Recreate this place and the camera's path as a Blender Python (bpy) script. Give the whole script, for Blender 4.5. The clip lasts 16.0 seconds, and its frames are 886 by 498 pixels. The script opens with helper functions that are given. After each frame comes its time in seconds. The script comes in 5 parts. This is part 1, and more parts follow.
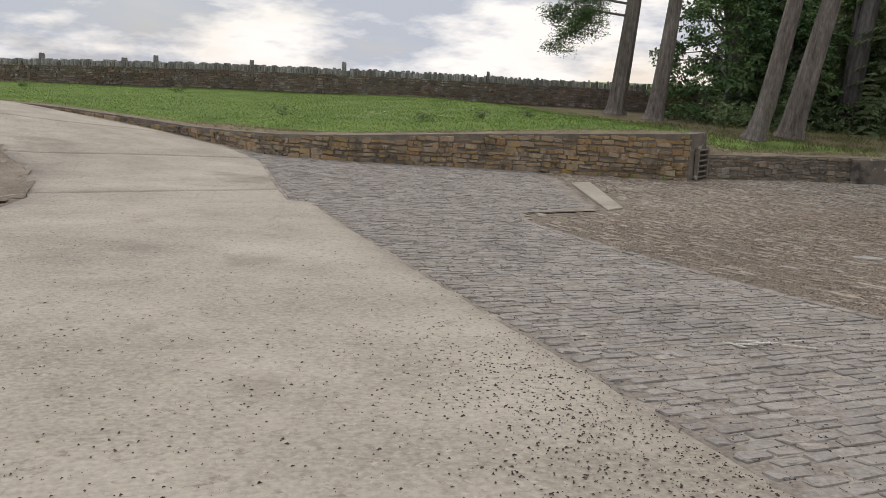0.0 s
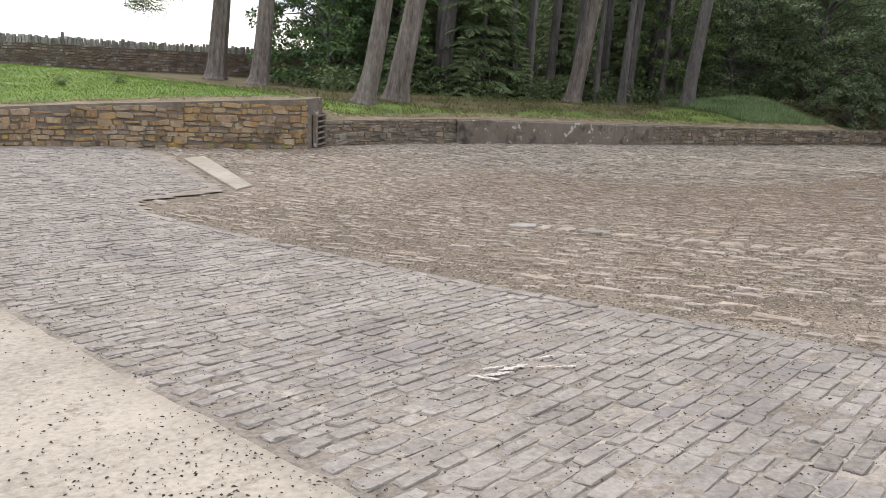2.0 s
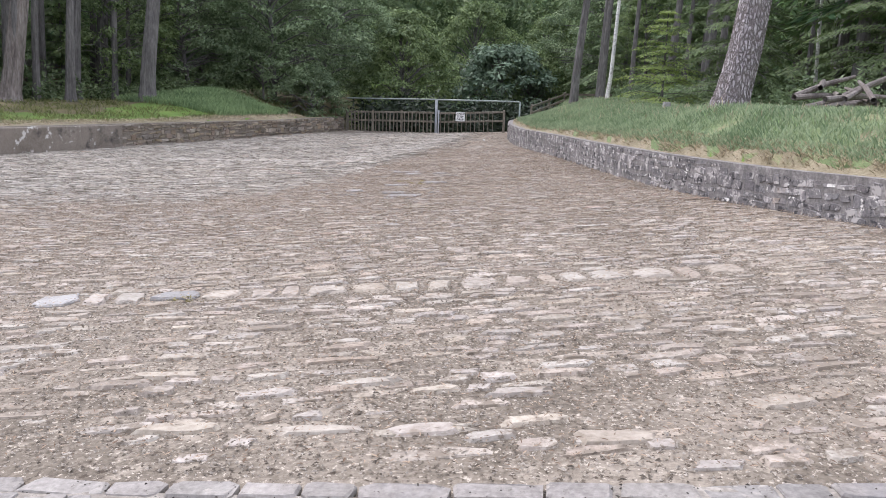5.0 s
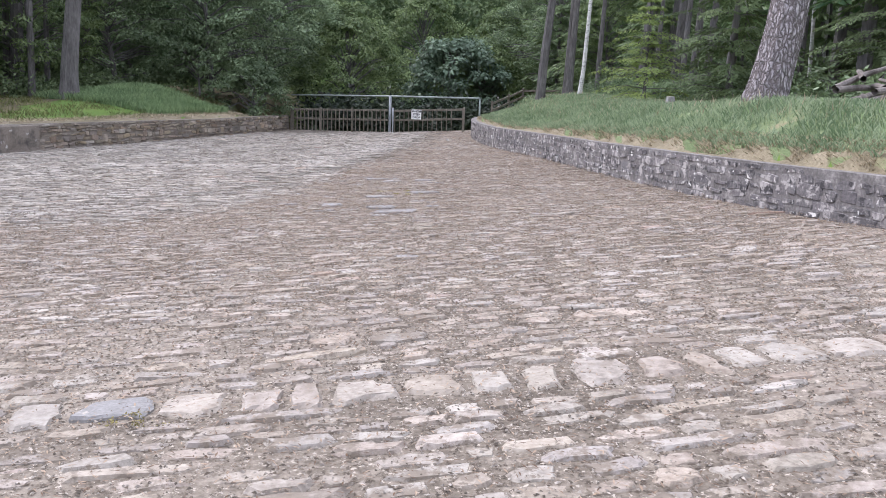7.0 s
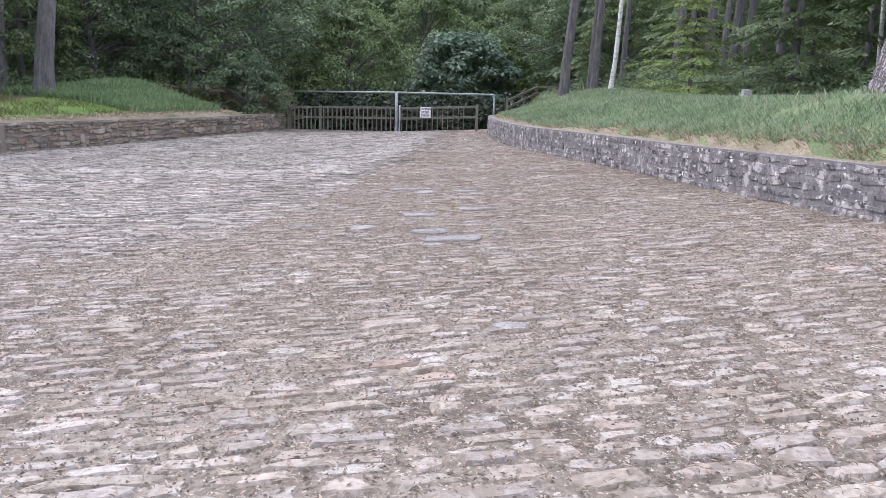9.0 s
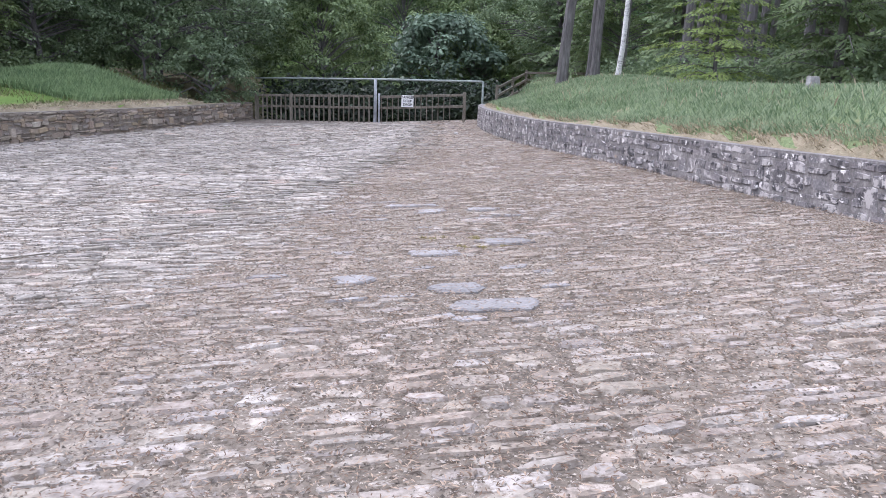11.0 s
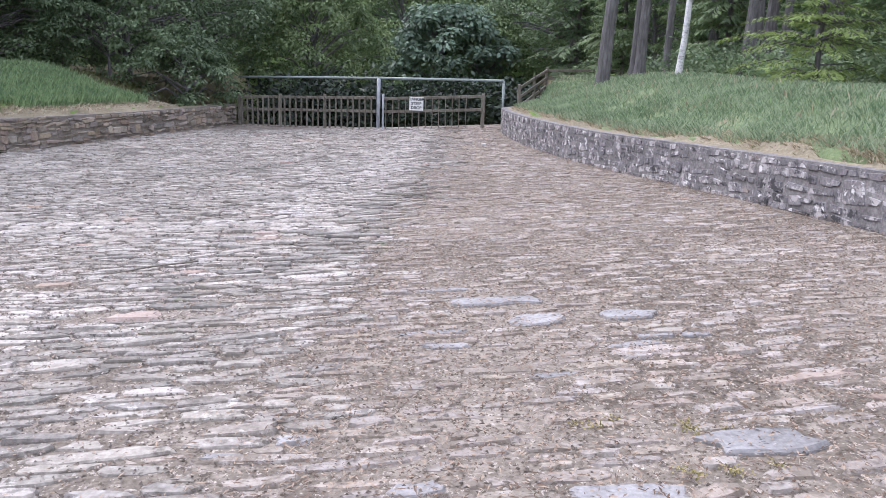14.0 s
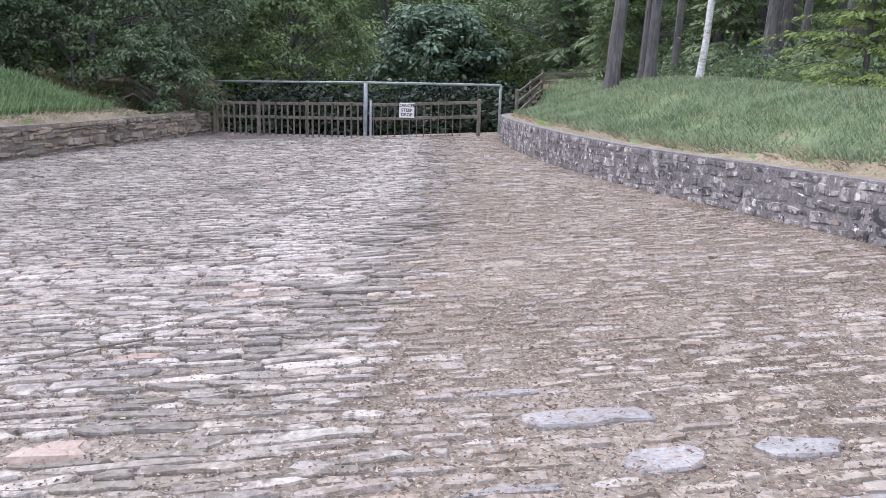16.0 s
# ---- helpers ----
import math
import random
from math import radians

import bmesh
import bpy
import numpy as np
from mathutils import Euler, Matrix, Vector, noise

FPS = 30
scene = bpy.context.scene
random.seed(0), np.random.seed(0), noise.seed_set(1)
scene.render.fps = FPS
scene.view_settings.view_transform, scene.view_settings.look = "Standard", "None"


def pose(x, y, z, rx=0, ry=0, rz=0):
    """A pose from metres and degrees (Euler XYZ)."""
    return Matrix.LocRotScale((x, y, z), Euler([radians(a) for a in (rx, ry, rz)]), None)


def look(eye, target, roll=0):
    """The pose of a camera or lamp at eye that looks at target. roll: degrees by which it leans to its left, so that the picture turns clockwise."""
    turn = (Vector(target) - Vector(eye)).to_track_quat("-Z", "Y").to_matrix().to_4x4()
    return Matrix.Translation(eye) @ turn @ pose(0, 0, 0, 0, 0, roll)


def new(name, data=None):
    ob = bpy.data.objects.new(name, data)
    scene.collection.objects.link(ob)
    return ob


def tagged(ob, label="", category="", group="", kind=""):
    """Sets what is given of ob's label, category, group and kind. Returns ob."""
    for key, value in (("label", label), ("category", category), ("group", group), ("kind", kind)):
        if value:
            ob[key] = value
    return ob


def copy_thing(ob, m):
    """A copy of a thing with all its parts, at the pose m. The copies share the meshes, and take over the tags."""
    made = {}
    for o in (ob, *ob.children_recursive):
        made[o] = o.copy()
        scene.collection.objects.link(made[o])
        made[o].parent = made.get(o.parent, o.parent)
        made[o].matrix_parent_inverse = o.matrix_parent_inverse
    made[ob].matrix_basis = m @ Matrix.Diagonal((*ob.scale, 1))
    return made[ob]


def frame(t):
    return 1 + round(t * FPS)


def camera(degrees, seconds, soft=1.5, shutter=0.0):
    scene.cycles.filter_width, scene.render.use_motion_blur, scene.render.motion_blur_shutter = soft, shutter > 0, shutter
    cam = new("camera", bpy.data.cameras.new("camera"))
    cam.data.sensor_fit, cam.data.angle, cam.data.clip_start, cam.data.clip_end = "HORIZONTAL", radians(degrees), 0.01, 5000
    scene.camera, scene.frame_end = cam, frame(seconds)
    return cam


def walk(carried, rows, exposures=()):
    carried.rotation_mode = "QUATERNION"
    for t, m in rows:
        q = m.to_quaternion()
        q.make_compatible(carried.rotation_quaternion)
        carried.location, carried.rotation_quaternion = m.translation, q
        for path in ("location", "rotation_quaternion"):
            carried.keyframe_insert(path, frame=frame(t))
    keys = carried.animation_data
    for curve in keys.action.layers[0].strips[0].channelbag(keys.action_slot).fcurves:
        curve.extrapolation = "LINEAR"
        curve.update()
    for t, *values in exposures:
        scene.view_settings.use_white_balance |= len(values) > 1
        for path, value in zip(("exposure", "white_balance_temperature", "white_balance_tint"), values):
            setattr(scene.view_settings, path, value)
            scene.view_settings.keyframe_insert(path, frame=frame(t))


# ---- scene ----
cam = camera(54.6, 16.0, 0.8)
METRES, EYE, TILT, LEAN, TURN = 22.0, 1.40, 6.0, 7.2, -22.5
ROWS = [
    (0.0, 0.0, 0.0, 0.0, 2.83, -17.79, -8.85),
    (0.5, -0.0023, 0.0227, -0.0041, -2.24, -17.17, -9.43),
    (1.0, -0.003, 0.0449, -0.008, -8.97, -16.88, -10.03),
    (1.5, -0.0033, 0.0696, -0.0122, -17.06, -16.34, -10.77),
    (2.0, -0.0064, 0.0924, -0.0153, -23.99, -15.31, -11.17),
    (2.5, -0.0078, 0.1152, -0.0182, -33.61, -13.55, -11.43),
    (3.0, -0.0079, 0.1436, -0.0219, -41.77, -12.05, -11.45),
    (3.5, -0.0045, 0.1686, -0.0246, -48.55, -10.83, -11.26),
    (4.0, 0.0072, 0.1946, -0.0263, -54.13, -9.9, -10.99),
    (4.5, 0.0219, 0.2199, -0.0277, -58.19, -9.2, -10.74),
    (7.0, 0.1361, 0.3458, -0.0378, -65.62, -7.99, -10.29),
    (7.5, 0.1627, 0.371, -0.0415, -65.63, -7.99, -10.3),
    (8.0, 0.1899, 0.3964, -0.0433, -65.71, -7.99, -10.29),
    (8.5, 0.2195, 0.4194, -0.0431, -65.98, -7.96, -10.28),
    (9.0, 0.2468, 0.4388, -0.0446, -66.3, -7.94, -10.21),
    (11.5, 0.403, 0.5387, -0.0401, -68.66, -8.62, -10.08),
    (12.0, 0.435, 0.5621, -0.0393, -69.12, -8.66, -10.03),
    (12.5, 0.4647, 0.5833, -0.0377, -69.52, -8.68, -9.98),
    (13.0, 0.4909, 0.6031, -0.036, -69.22, -8.61, -10.02),
    (13.5, 0.5181, 0.6181, -0.0357, -69.02, -8.6, -10.03),
    (14.0, 0.5465, 0.6313, -0.0355, -69.05, -8.58, -9.97),
    (14.5, 0.5719, 0.6434, -0.0358, -69.08, -8.54, -9.93),
    (15.0, 0.5957, 0.6539, -0.0346, -69.4, -8.45, -9.88),
    (15.5, 0.615, 0.6672, -0.0334, -69.99, -8.32, -9.84),
    (16.0, 0.6269, 0.6843, -0.0326, -70.55, -8.13, -9.81),
]
walk(cam, [(t, pose(0, 0, EYE, TILT, LEAN, TURN) @ pose(METRES * x, METRES * y, METRES * z, 90 + pitch, roll, yaw)) for t, x, y, z, yaw, pitch, roll in ROWS],
     [(0.0, -0.1, 7100, 13), (1.0, 0.02, 7100, 13), (1.5, 0.29, 7050, 13), (2.0, 0.68, 6950, 14), (2.5, 0.95, 6800, 15), (3.0, 1.08, 6600, 16), (4.5, 1.14, 6350, 17), (8.0, 1.22, 6000, 20), (12.5, 1.33, 5830, 21), (16.0, 1.28, 5930, 21)])

# ---- world, sun ----
world = bpy.data.worlds.new("sky")
scene.world = world
world.use_nodes = True
wn, wl = world.node_tree.nodes, world.node_tree.links
wn.clear()
w_out = wn.new("ShaderNodeOutputWorld")
w_bg = wn.new("ShaderNodeBackground")
w_sky = wn.new("ShaderNodeTexSky")
w_sky.sky_type = "NISHITA"
w_sky.sun_disc = False
SUN_EL, SUN_ROT = radians(48), radians(35)
w_sky.sun_elevation, w_sky.sun_rotation = SUN_EL, SUN_ROT
w_sky.air_density, w_sky.dust_density = 1.0, 1.5
w_co = wn.new("ShaderNodeTexCoord")
w_map = wn.new("ShaderNodeMapping")
w_map.inputs["Scale"].default_value = (1.0, 1.0, 3.4)
w_noise = wn.new("ShaderNodeTexNoise")
w_noise.inputs["Scale"].default_value = 4.2
w_noise.inputs["Detail"].default_value = 9
w_noise.inputs["Roughness"].default_value = 0.56
w_ramp = wn.new("ShaderNodeValToRGB")
w_ramp.color_ramp.elements[0].position = 0.30
w_ramp.color_ramp.elements[0].color = (0.62, 0.62, 0.62, 1)
w_ramp.color_ramp.elements[1].position = 0.52
w_ramp.color_ramp.elements[1].color = (1, 1, 1, 1)
w_noise2 = wn.new("ShaderNodeTexNoise")
w_noise2.inputs["Scale"].default_value = 5.5
w_noise2.inputs["Detail"].default_value = 9
w_noise2.inputs["Roughness"].default_value = 0.58
w_cloud = wn.new("ShaderNodeValToRGB")
w_cloud.color_ramp.elements[0].position = 0.43
w_cloud.color_ramp.elements[0].color = (5.0, 5.7, 6.9, 1)
w_cloud.color_ramp.elements[1].position = 0.57
w_cloud.color_ramp.elements[1].color = (10.2, 10.4, 10.7, 1)
w_mix = wn.new("ShaderNodeMix")
w_mix.data_type = "RGBA"
wl.new(w_co.outputs["Generated"], w_map.inputs["Vector"])
wl.new(w_map.outputs["Vector"], w_noise.inputs["Vector"])
wl.new(w_map.outputs["Vector"], w_noise2.inputs["Vector"])
wl.new(w_noise.outputs["Fac"], w_ramp.inputs["Fac"])
wl.new(w_noise2.outputs["Fac"], w_cloud.inputs["Fac"])
wl.new(w_ramp.outputs["Color"], w_mix.inputs["Factor"])
wl.new(w_sky.outputs["Color"], w_mix.inputs["A"])
wl.new(w_cloud.outputs["Color"], w_mix.inputs["B"])
wl.new(w_mix.outputs["Result"], w_bg.inputs["Color"])
w_bg.inputs["Strength"].default_value = 0.104
wl.new(w_bg.outputs["Background"], w_out.inputs["Surface"])

sun_data = bpy.data.lights.new("sun", "SUN")
sun_data.energy, sun_data.angle, sun_data.color = 1.2, radians(18), (1.0, 0.95, 0.88)
sun = new("sun", sun_data)
sun.matrix_world = look(Vector((math.sin(SUN_ROT), math.cos(SUN_ROT), math.tan(SUN_EL))) * 60, (0, 0, 0))

# ---- materials ----


def material(name, colours, scale=3.0, fine=40.0, rough=0.85, bump=0.3, bump_dist=0.02, vary=0.0, hue=0.0, spots=None, stretch=(1, 1, 1)):
    """A surface of two scales of noise between the colours given; vary: spread of brightness from piece to piece;
    spots: (colour, scale, threshold, softness) of a stain or lichen on top."""
    m = bpy.data.materials.new(name)
    m.use_nodes = True
    n, l = m.node_tree.nodes, m.node_tree.links
    b = n["Principled BSDF"]
    b.inputs["Roughness"].default_value = rough
    geo = n.new("ShaderNodeNewGeometry")
    mp = n.new("ShaderNodeMapping")
    mp.inputs["Scale"].default_value = stretch
    l.new(geo.outputs["Position"], mp.inputs["Vector"])
    n1, n2 = n.new("ShaderNodeTexNoise"), n.new("ShaderNodeTexNoise")
    for k, s, d in ((n1, scale, 5), (n2, fine, 6)):
        k.inputs["Scale"].default_value = s
        k.inputs["Detail"].default_value = d
        k.inputs["Roughness"].default_value = 0.62
        l.new(mp.outputs["Vector"], k.inputs["Vector"])
    add = n.new("ShaderNodeMath")
    add.operation = "MULTIPLY_ADD"
    add.inputs[1].default_value = 0.5
    l.new(n1.outputs["Fac"], add.inputs[0])
    half = n.new("ShaderNodeMath")
    half.operation = "MULTIPLY"
    half.inputs[1].default_value = 0.5
    l.new(n2.outputs["Fac"], half.inputs[0])
    l.new(half.outputs[0], add.inputs[2])
    ramp = n.new("ShaderNodeValToRGB")
    e = ramp.color_ramp.elements
    while len(e) < len(colours):
        e.new(0.5)
    for i, c in enumerate(colours):
        e[i].position = 0.34 + 0.32 * i / (len(colours) - 1)
        e[i].color = (*c, 1)
    l.new(add.outputs[0], ramp.inputs["Fac"])
    last = ramp.outputs["Color"]
    if vary or hue:
        info = n.new("ShaderNodeObjectInfo")
        tot = n.new("ShaderNodeMath")
        tot.operation = "ADD"
        l.new(info.outputs["Random"], tot.inputs[0])
        l.new(geo.outputs["Random Per Island"], tot.inputs[1])
        fr = n.new("ShaderNodeMath")
        fr.operation = "FRACT"
        l.new(tot.outputs[0], fr.inputs[0])
        hs = n.new("ShaderNodeHueSaturation")
        for key, lo, hi, src in (("Value", 1 - vary, 1 + vary, fr), ("Saturation", 1 - hue, 1 + hue, None), ("Hue", 0.5 - hue * 0.04, 0.5 + hue * 0.04, None)):
            mr = n.new("ShaderNodeMapRange")
            mr.inputs["To Min"].default_value, mr.inputs["To Max"].default_value = lo, hi
            if src is None:
                mul = n.new("ShaderNodeMath")
                mul.operation = "MULTIPLY"
                mul.inputs[1].default_value = 7.31 if key == "Hue" else 13.7
                l.new(fr.outputs[0], mul.inputs[0])
                f2 = n.new("ShaderNodeMath")
                f2.operation = "FRACT"
                l.new(mul.outputs[0], f2.inputs[0])
                src = f2
            l.new(src.outputs[0], mr.inputs["Value"])
            l.new(mr.outputs["Result"], hs.inputs[key])
        l.new(last, hs.inputs["Color"])
        last = hs.outputs["Color"]
    for colour, s, thr, soft in spots or ():
        ns = n.new("ShaderNodeTexNoise")
        ns.inputs["Scale"].default_value = s
        ns.inputs["Detail"].default_value = 8
        ns.inputs["Roughness"].default_value = 0.68
        l.new(geo.outputs["Position"], ns.inputs["Vector"])
        mr = n.new("ShaderNodeMapRange")
        mr.inputs["From Min"].default_value, mr.inputs["From Max"].default_value = thr, thr + soft
        l.new(ns.outputs["Fac"], mr.inputs["Value"])
        mx = n.new("ShaderNodeMix")
        mx.data_type = "RGBA"
        l.new(mr.outputs["Result"], mx.inputs["Factor"])
        l.new(last, mx.inputs["A"])
        mx.inputs["B"].default_value = (*colour, 1)
        last = mx.outputs["Result"]
    l.new(last, b.inputs["Base Color"])
    if bump:
        bp = n.new("ShaderNodeBump")
        bp.inputs["Strength"].default_value, bp.inputs["Distance"].default_value = bump, bump_dist
        l.new(add.outputs[0], bp.inputs["Height"])
        l.new(bp.outputs["Normal"], b.inputs["Normal"])
    return m


def leaf_material(name, a, b_, through_light=0.35, vary=0.35, scale=0.6):
    m = bpy.data.materials.new(name)
    m.use_nodes = True
    n, l = m.node_tree.nodes, m.node_tree.links
    n.clear()
    out = n.new("ShaderNodeOutputMaterial")
    geo = n.new("ShaderNodeNewGeometry")
    ns = n.new("ShaderNodeTexNoise")
    ns.inputs["Scale"].default_value = scale
    ns.inputs["Detail"].default_value = 4
    l.new(geo.outputs["Position"], ns.inputs["Vector"])
    av = n.new("ShaderNodeMath")
    av.operation = "ADD"
    l.new(ns.outputs["Fac"], av.inputs[0])
    rnd = n.new("ShaderNodeMath")
    rnd.operation = "MULTIPLY_ADD"
    rnd.inputs[1].default_value, rnd.inputs[2].default_value = vary, -vary / 2
    l.new(geo.outputs["Random Per Island"], rnd.inputs[0])
    l.new(rnd.outputs[0], av.inputs[1])
    ramp = n.new("ShaderNodeValToRGB")
    ramp.color_ramp.elements[0].position, ramp.color_ramp.elements[1].position = 0.3, 0.7
    ramp.color_ramp.elements[0].color, ramp.color_ramp.elements[1].color = (*a, 1), (*b_, 1)
    l.new(av.outputs[0], ramp.inputs["Fac"])
    d, t, g = n.new("ShaderNodeBsdfDiffuse"), n.new("ShaderNodeBsdfTranslucent"), n.new("ShaderNodeBsdfGlossy")
    g.inputs["Roughness"].default_value = 0.5
    mx, mg = n.new("ShaderNodeMixShader"), n.new("ShaderNodeMixShader")
    mx.inputs["Fac"].default_value, mg.inputs["Fac"].default_value = through_light, 0.04
    for s in (d, t):
        l.new(ramp.outputs["Color"], s.inputs["Color"])
    l.new(d.outputs[0], mx.inputs[1])
    l.new(t.outputs[0], mx.inputs[2])
    l.new(mx.outputs[0], mg.inputs[1])
    l.new(g.outputs[0], mg.inputs[2])
    l.new(mg.outputs[0], out.inputs["Surface"])
    return m


M_CONCRETE = material("concrete", [(0.228, 0.206, 0.172), (0.385, 0.35, 0.299), (0.515, 0.474, 0.411)], 0.55, 26, 0.9, 0.8, 0.006,
                      spots=[((0.19, 0.163, 0.133), 0.3, 0.56, 0.16), ((0.25, 0.215, 0.18), 12, 0.56, 0.10), ((0.48, 0.43, 0.37), 17, 0.60, 0.06), ((0.43, 0.39, 0.34), 1.4, 0.60, 0.14), ((0.06, 0.05, 0.042), 42, 0.69, 0.03)])
M_DIRT = material("packed_dirt", [(0.07, 0.055, 0.04), (0.18, 0.15, 0.117), (0.33, 0.284, 0.232)], 0.7, 26, 0.95, 0.9, 0.02,
                  spots=[((0.33, 0.285, 0.232), 4, 0.56, 0.08), ((0.07, 0.052, 0.037), 22, 0.56, 0.05), ((0.46, 0.405, 0.34), 30, 0.58, 0.04)])
M_SAND = material("joint_sand", [(0.115, 0.10, 0.085), (0.25, 0.224, 0.194), (0.45, 0.412, 0.367)], 2.0, 26, 0.95, 0.8, 0.015,
                  spots=[((0.05, 0.042, 0.035), 26, 0.62, 0.04)])
M_SETT = material("grey_whinstone", [(0.15, 0.136, 0.125), (0.26, 0.24, 0.222), (0.378, 0.352, 0.327)], 2.2, 30, 0.78, 0.8, 0.010, 0.10, 0.15,
                  spots=[((0.42, 0.385, 0.34), 3.2, 0.60, 0.08), ((0.185, 0.176, 0.176), 0.8, 0.58, 0.12), ((0.12, 0.105, 0.09), 11, 0.60, 0.06)])
M_FLAG = material("yard_sandstone", [(0.18, 0.149, 0.119), (0.328, 0.285, 0.24), (0.46, 0.41, 0.357)], 1.2, 24, 0.85, 1.0, 0.016, 0.15, 0.25,
                  spots=[((0.46, 0.42, 0.365), 5, 0.60, 0.1), ((0.215, 0.178, 0.14), 5.5, 0.51, 0.07), ((0.19, 0.157, 0.122), 20, 0.57, 0.05)])
M_WALL_WARM = material("warm_sandstone", [(0.22, 0.15, 0.085), (0.36, 0.26, 0.155), (0.46, 0.37, 0.25)], 1.6, 22, 0.9, 0.6, 0.012, 0.20, 0.28,
                       spots=[((0.10, 0.085, 0.07), 1.3, 0.49, 0.14), ((0.44, 0.29, 0.10), 1.1, 0.60, 0.08), ((0.42, 0.38, 0.31), 4.0, 0.60, 0.05)])
M_WALL_GREY = material("lichened_stone", [(0.075, 0.07, 0.074), (0.16, 0.15, 0.152), (0.28, 0.26, 0.255)], 2.6, 30, 0.9, 0.7, 0.012, 0.25, 0.3,
                       spots=[((0.40, 0.375, 0.36), 5.0, 0.52, 0.05), ((0.05, 0.047, 0.05), 6.0, 0.55, 0.05), ((0.66, 0.64, 0.61), 7.5, 0.60, 0.03), ((0.28, 0.21, 0.15), 1.3, 0.62, 0.1)])
M_WALL_BROWN = material("brown_stone", [(0.145, 0.117, 0.09), (0.275, 0.23, 0.182), (0.40, 0.345, 0.275)], 1.8, 25, 0.9, 0.6, 0.012, 0.25, 0.35,
                        spots=[((0.07, 0.06, 0.05), 1.3, 0.55, 0.12)])
M_WALL_DRY = material("dry_wall_stone", [(0.11, 0.083, 0.066), (0.215, 0.165, 0.135), (0.34, 0.29, 0.25)], 1.6, 14, 0.95, 0.6, 0.02, 0.35, 0.4,
                      spots=[((0.40, 0.39, 0.37), 2.2, 0.58, 0.06), ((0.20, 0.10, 0.06), 0.15, 0.56, 0.1)])
M_COPE = material("cope_stone", [(0.14, 0.138, 0.13), (0.25, 0.247, 0.235), (0.40, 0.395, 0.38)], 1.5, 12, 0.95, 0.6, 0.02, 0.35, 0.15)
M_MORTAR = material("old_mortar", [(0.10, 0.085, 0.07), (0.20, 0.175, 0.145), (0.30, 0.27, 0.23)], 3, 40, 0.95, 0.6, 0.012)
M_MORTAR_PALE = material("pale_mortar", [(0.09, 0.083, 0.08), (0.175, 0.163, 0.158), (0.34, 0.32, 0.305)], 5, 26, 0.95, 0.7, 0.015)
M_RENDER = material("cement_render", [(0.13, 0.108, 0.088), (0.215, 0.185, 0.155), (0.29, 0.255, 0.22)], 1.2, 25, 0.95, 0.4, 0.01,
                    spots=[((0.55, 0.53, 0.50), 3.6, 0.59, 0.03), ((0.07, 0.062, 0.055), 1.1, 0.53, 0.12)])
M_GRASS = material("turf", [(0.062, 0.112, 0.017), (0.112, 0.193, 0.029), (0.172, 0.258, 0.05)], 0.5, 14, 0.95, 0.7, 0.05,
                   spots=[((0.24, 0.20, 0.095), 0.9, 0.57, 0.12)])
M_DRYTURF = material("dry_turf", [(0.12, 0.10, 0.06), (0.215, 0.18, 0.115), (0.33, 0.28, 0.195)], 1.2, 22, 0.95, 0.9, 0.03,
                      spots=[((0.15, 0.145, 0.075), 1.6, 0.58, 0.1)])
M_MOUND = material("mound_turf", [(0.075, 0.11, 0.045), (0.14, 0.185, 0.08), (0.23, 0.265, 0.13)], 0.8, 16, 0.95, 0.9, 0.05,
                   spots=[((0.24, 0.19, 0.12), 0.8, 0.56, 0.1)])
M_FOREST = material("forest_floor", [(0.06, 0.048, 0.024), (0.115, 0.095, 0.045), (0.17, 0.145, 0.07)], 0.8, 10, 0.95, 0.7, 0.05)
M_BLADE = leaf_material("grass_blade", (0.10, 0.18, 0.027), (0.21, 0.325, 0.06), 0.3, 0.25, 0.9)
M_BLADE_DULL = leaf_material("dull_grass_blade", (0.10, 0.115, 0.035), (0.21, 0.23, 0.085), 0.3, 0.5, 0.7)
M_BLADE_PALE = leaf_material("long_grass_blade", (0.13, 0.195, 0.10), (0.36, 0.43, 0.27), 0.3, 0.6, 1.1)
M_BLADE_TALL = leaf_material("tall_bank_grass", (0.13, 0.205, 0.09), (0.31, 0.42, 0.20), 0.3, 0.6, 0.9)
M_STRAW = leaf_material("dry_grass_blade", (0.25, 0.205, 0.13), (0.52, 0.445, 0.315), 0.25, 0.8, 2)
M_NEEDLE = leaf_material("pine_needles", (0.05, 0.105, 0.045), (0.15, 0.24, 0.085), 0.2, 0.3, 0.5)
M_SPRUCE = leaf_material("spruce_needles", (0.085, 0.125, 0.06), (0.21, 0.285, 0.13), 0.2, 0.3, 0.35)
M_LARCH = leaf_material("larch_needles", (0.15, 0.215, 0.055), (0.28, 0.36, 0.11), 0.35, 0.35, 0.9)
# Darker copy of the larch needles, with shade put into the colour.
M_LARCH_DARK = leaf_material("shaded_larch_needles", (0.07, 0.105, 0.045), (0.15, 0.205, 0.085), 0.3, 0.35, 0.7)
M_DARKLEAF = leaf_material("dark_leaves", (0.095, 0.14, 0.07), (0.245, 0.33, 0.175), 0.3, 0.35, 0.35)
M_GREENLEAF = leaf_material("green_leaves", (0.08, 0.125, 0.045), (0.235, 0.315, 0.13), 0.35, 0.35, 0.4)
M_LAUREL = leaf_material("laurel_leaves", (0.068, 0.108, 0.07), (0.19, 0.27, 0.18), 0.25, 0.4, 0.6)
# Leaf colour taken near black: the hollow's deep shade is painted in.
M_SHADE_LEAF = leaf_material("shade_painted_leaf", (0.012, 0.02, 0.012), (0.045, 0.065, 0.036), 0.15, 0.5, 0.8)
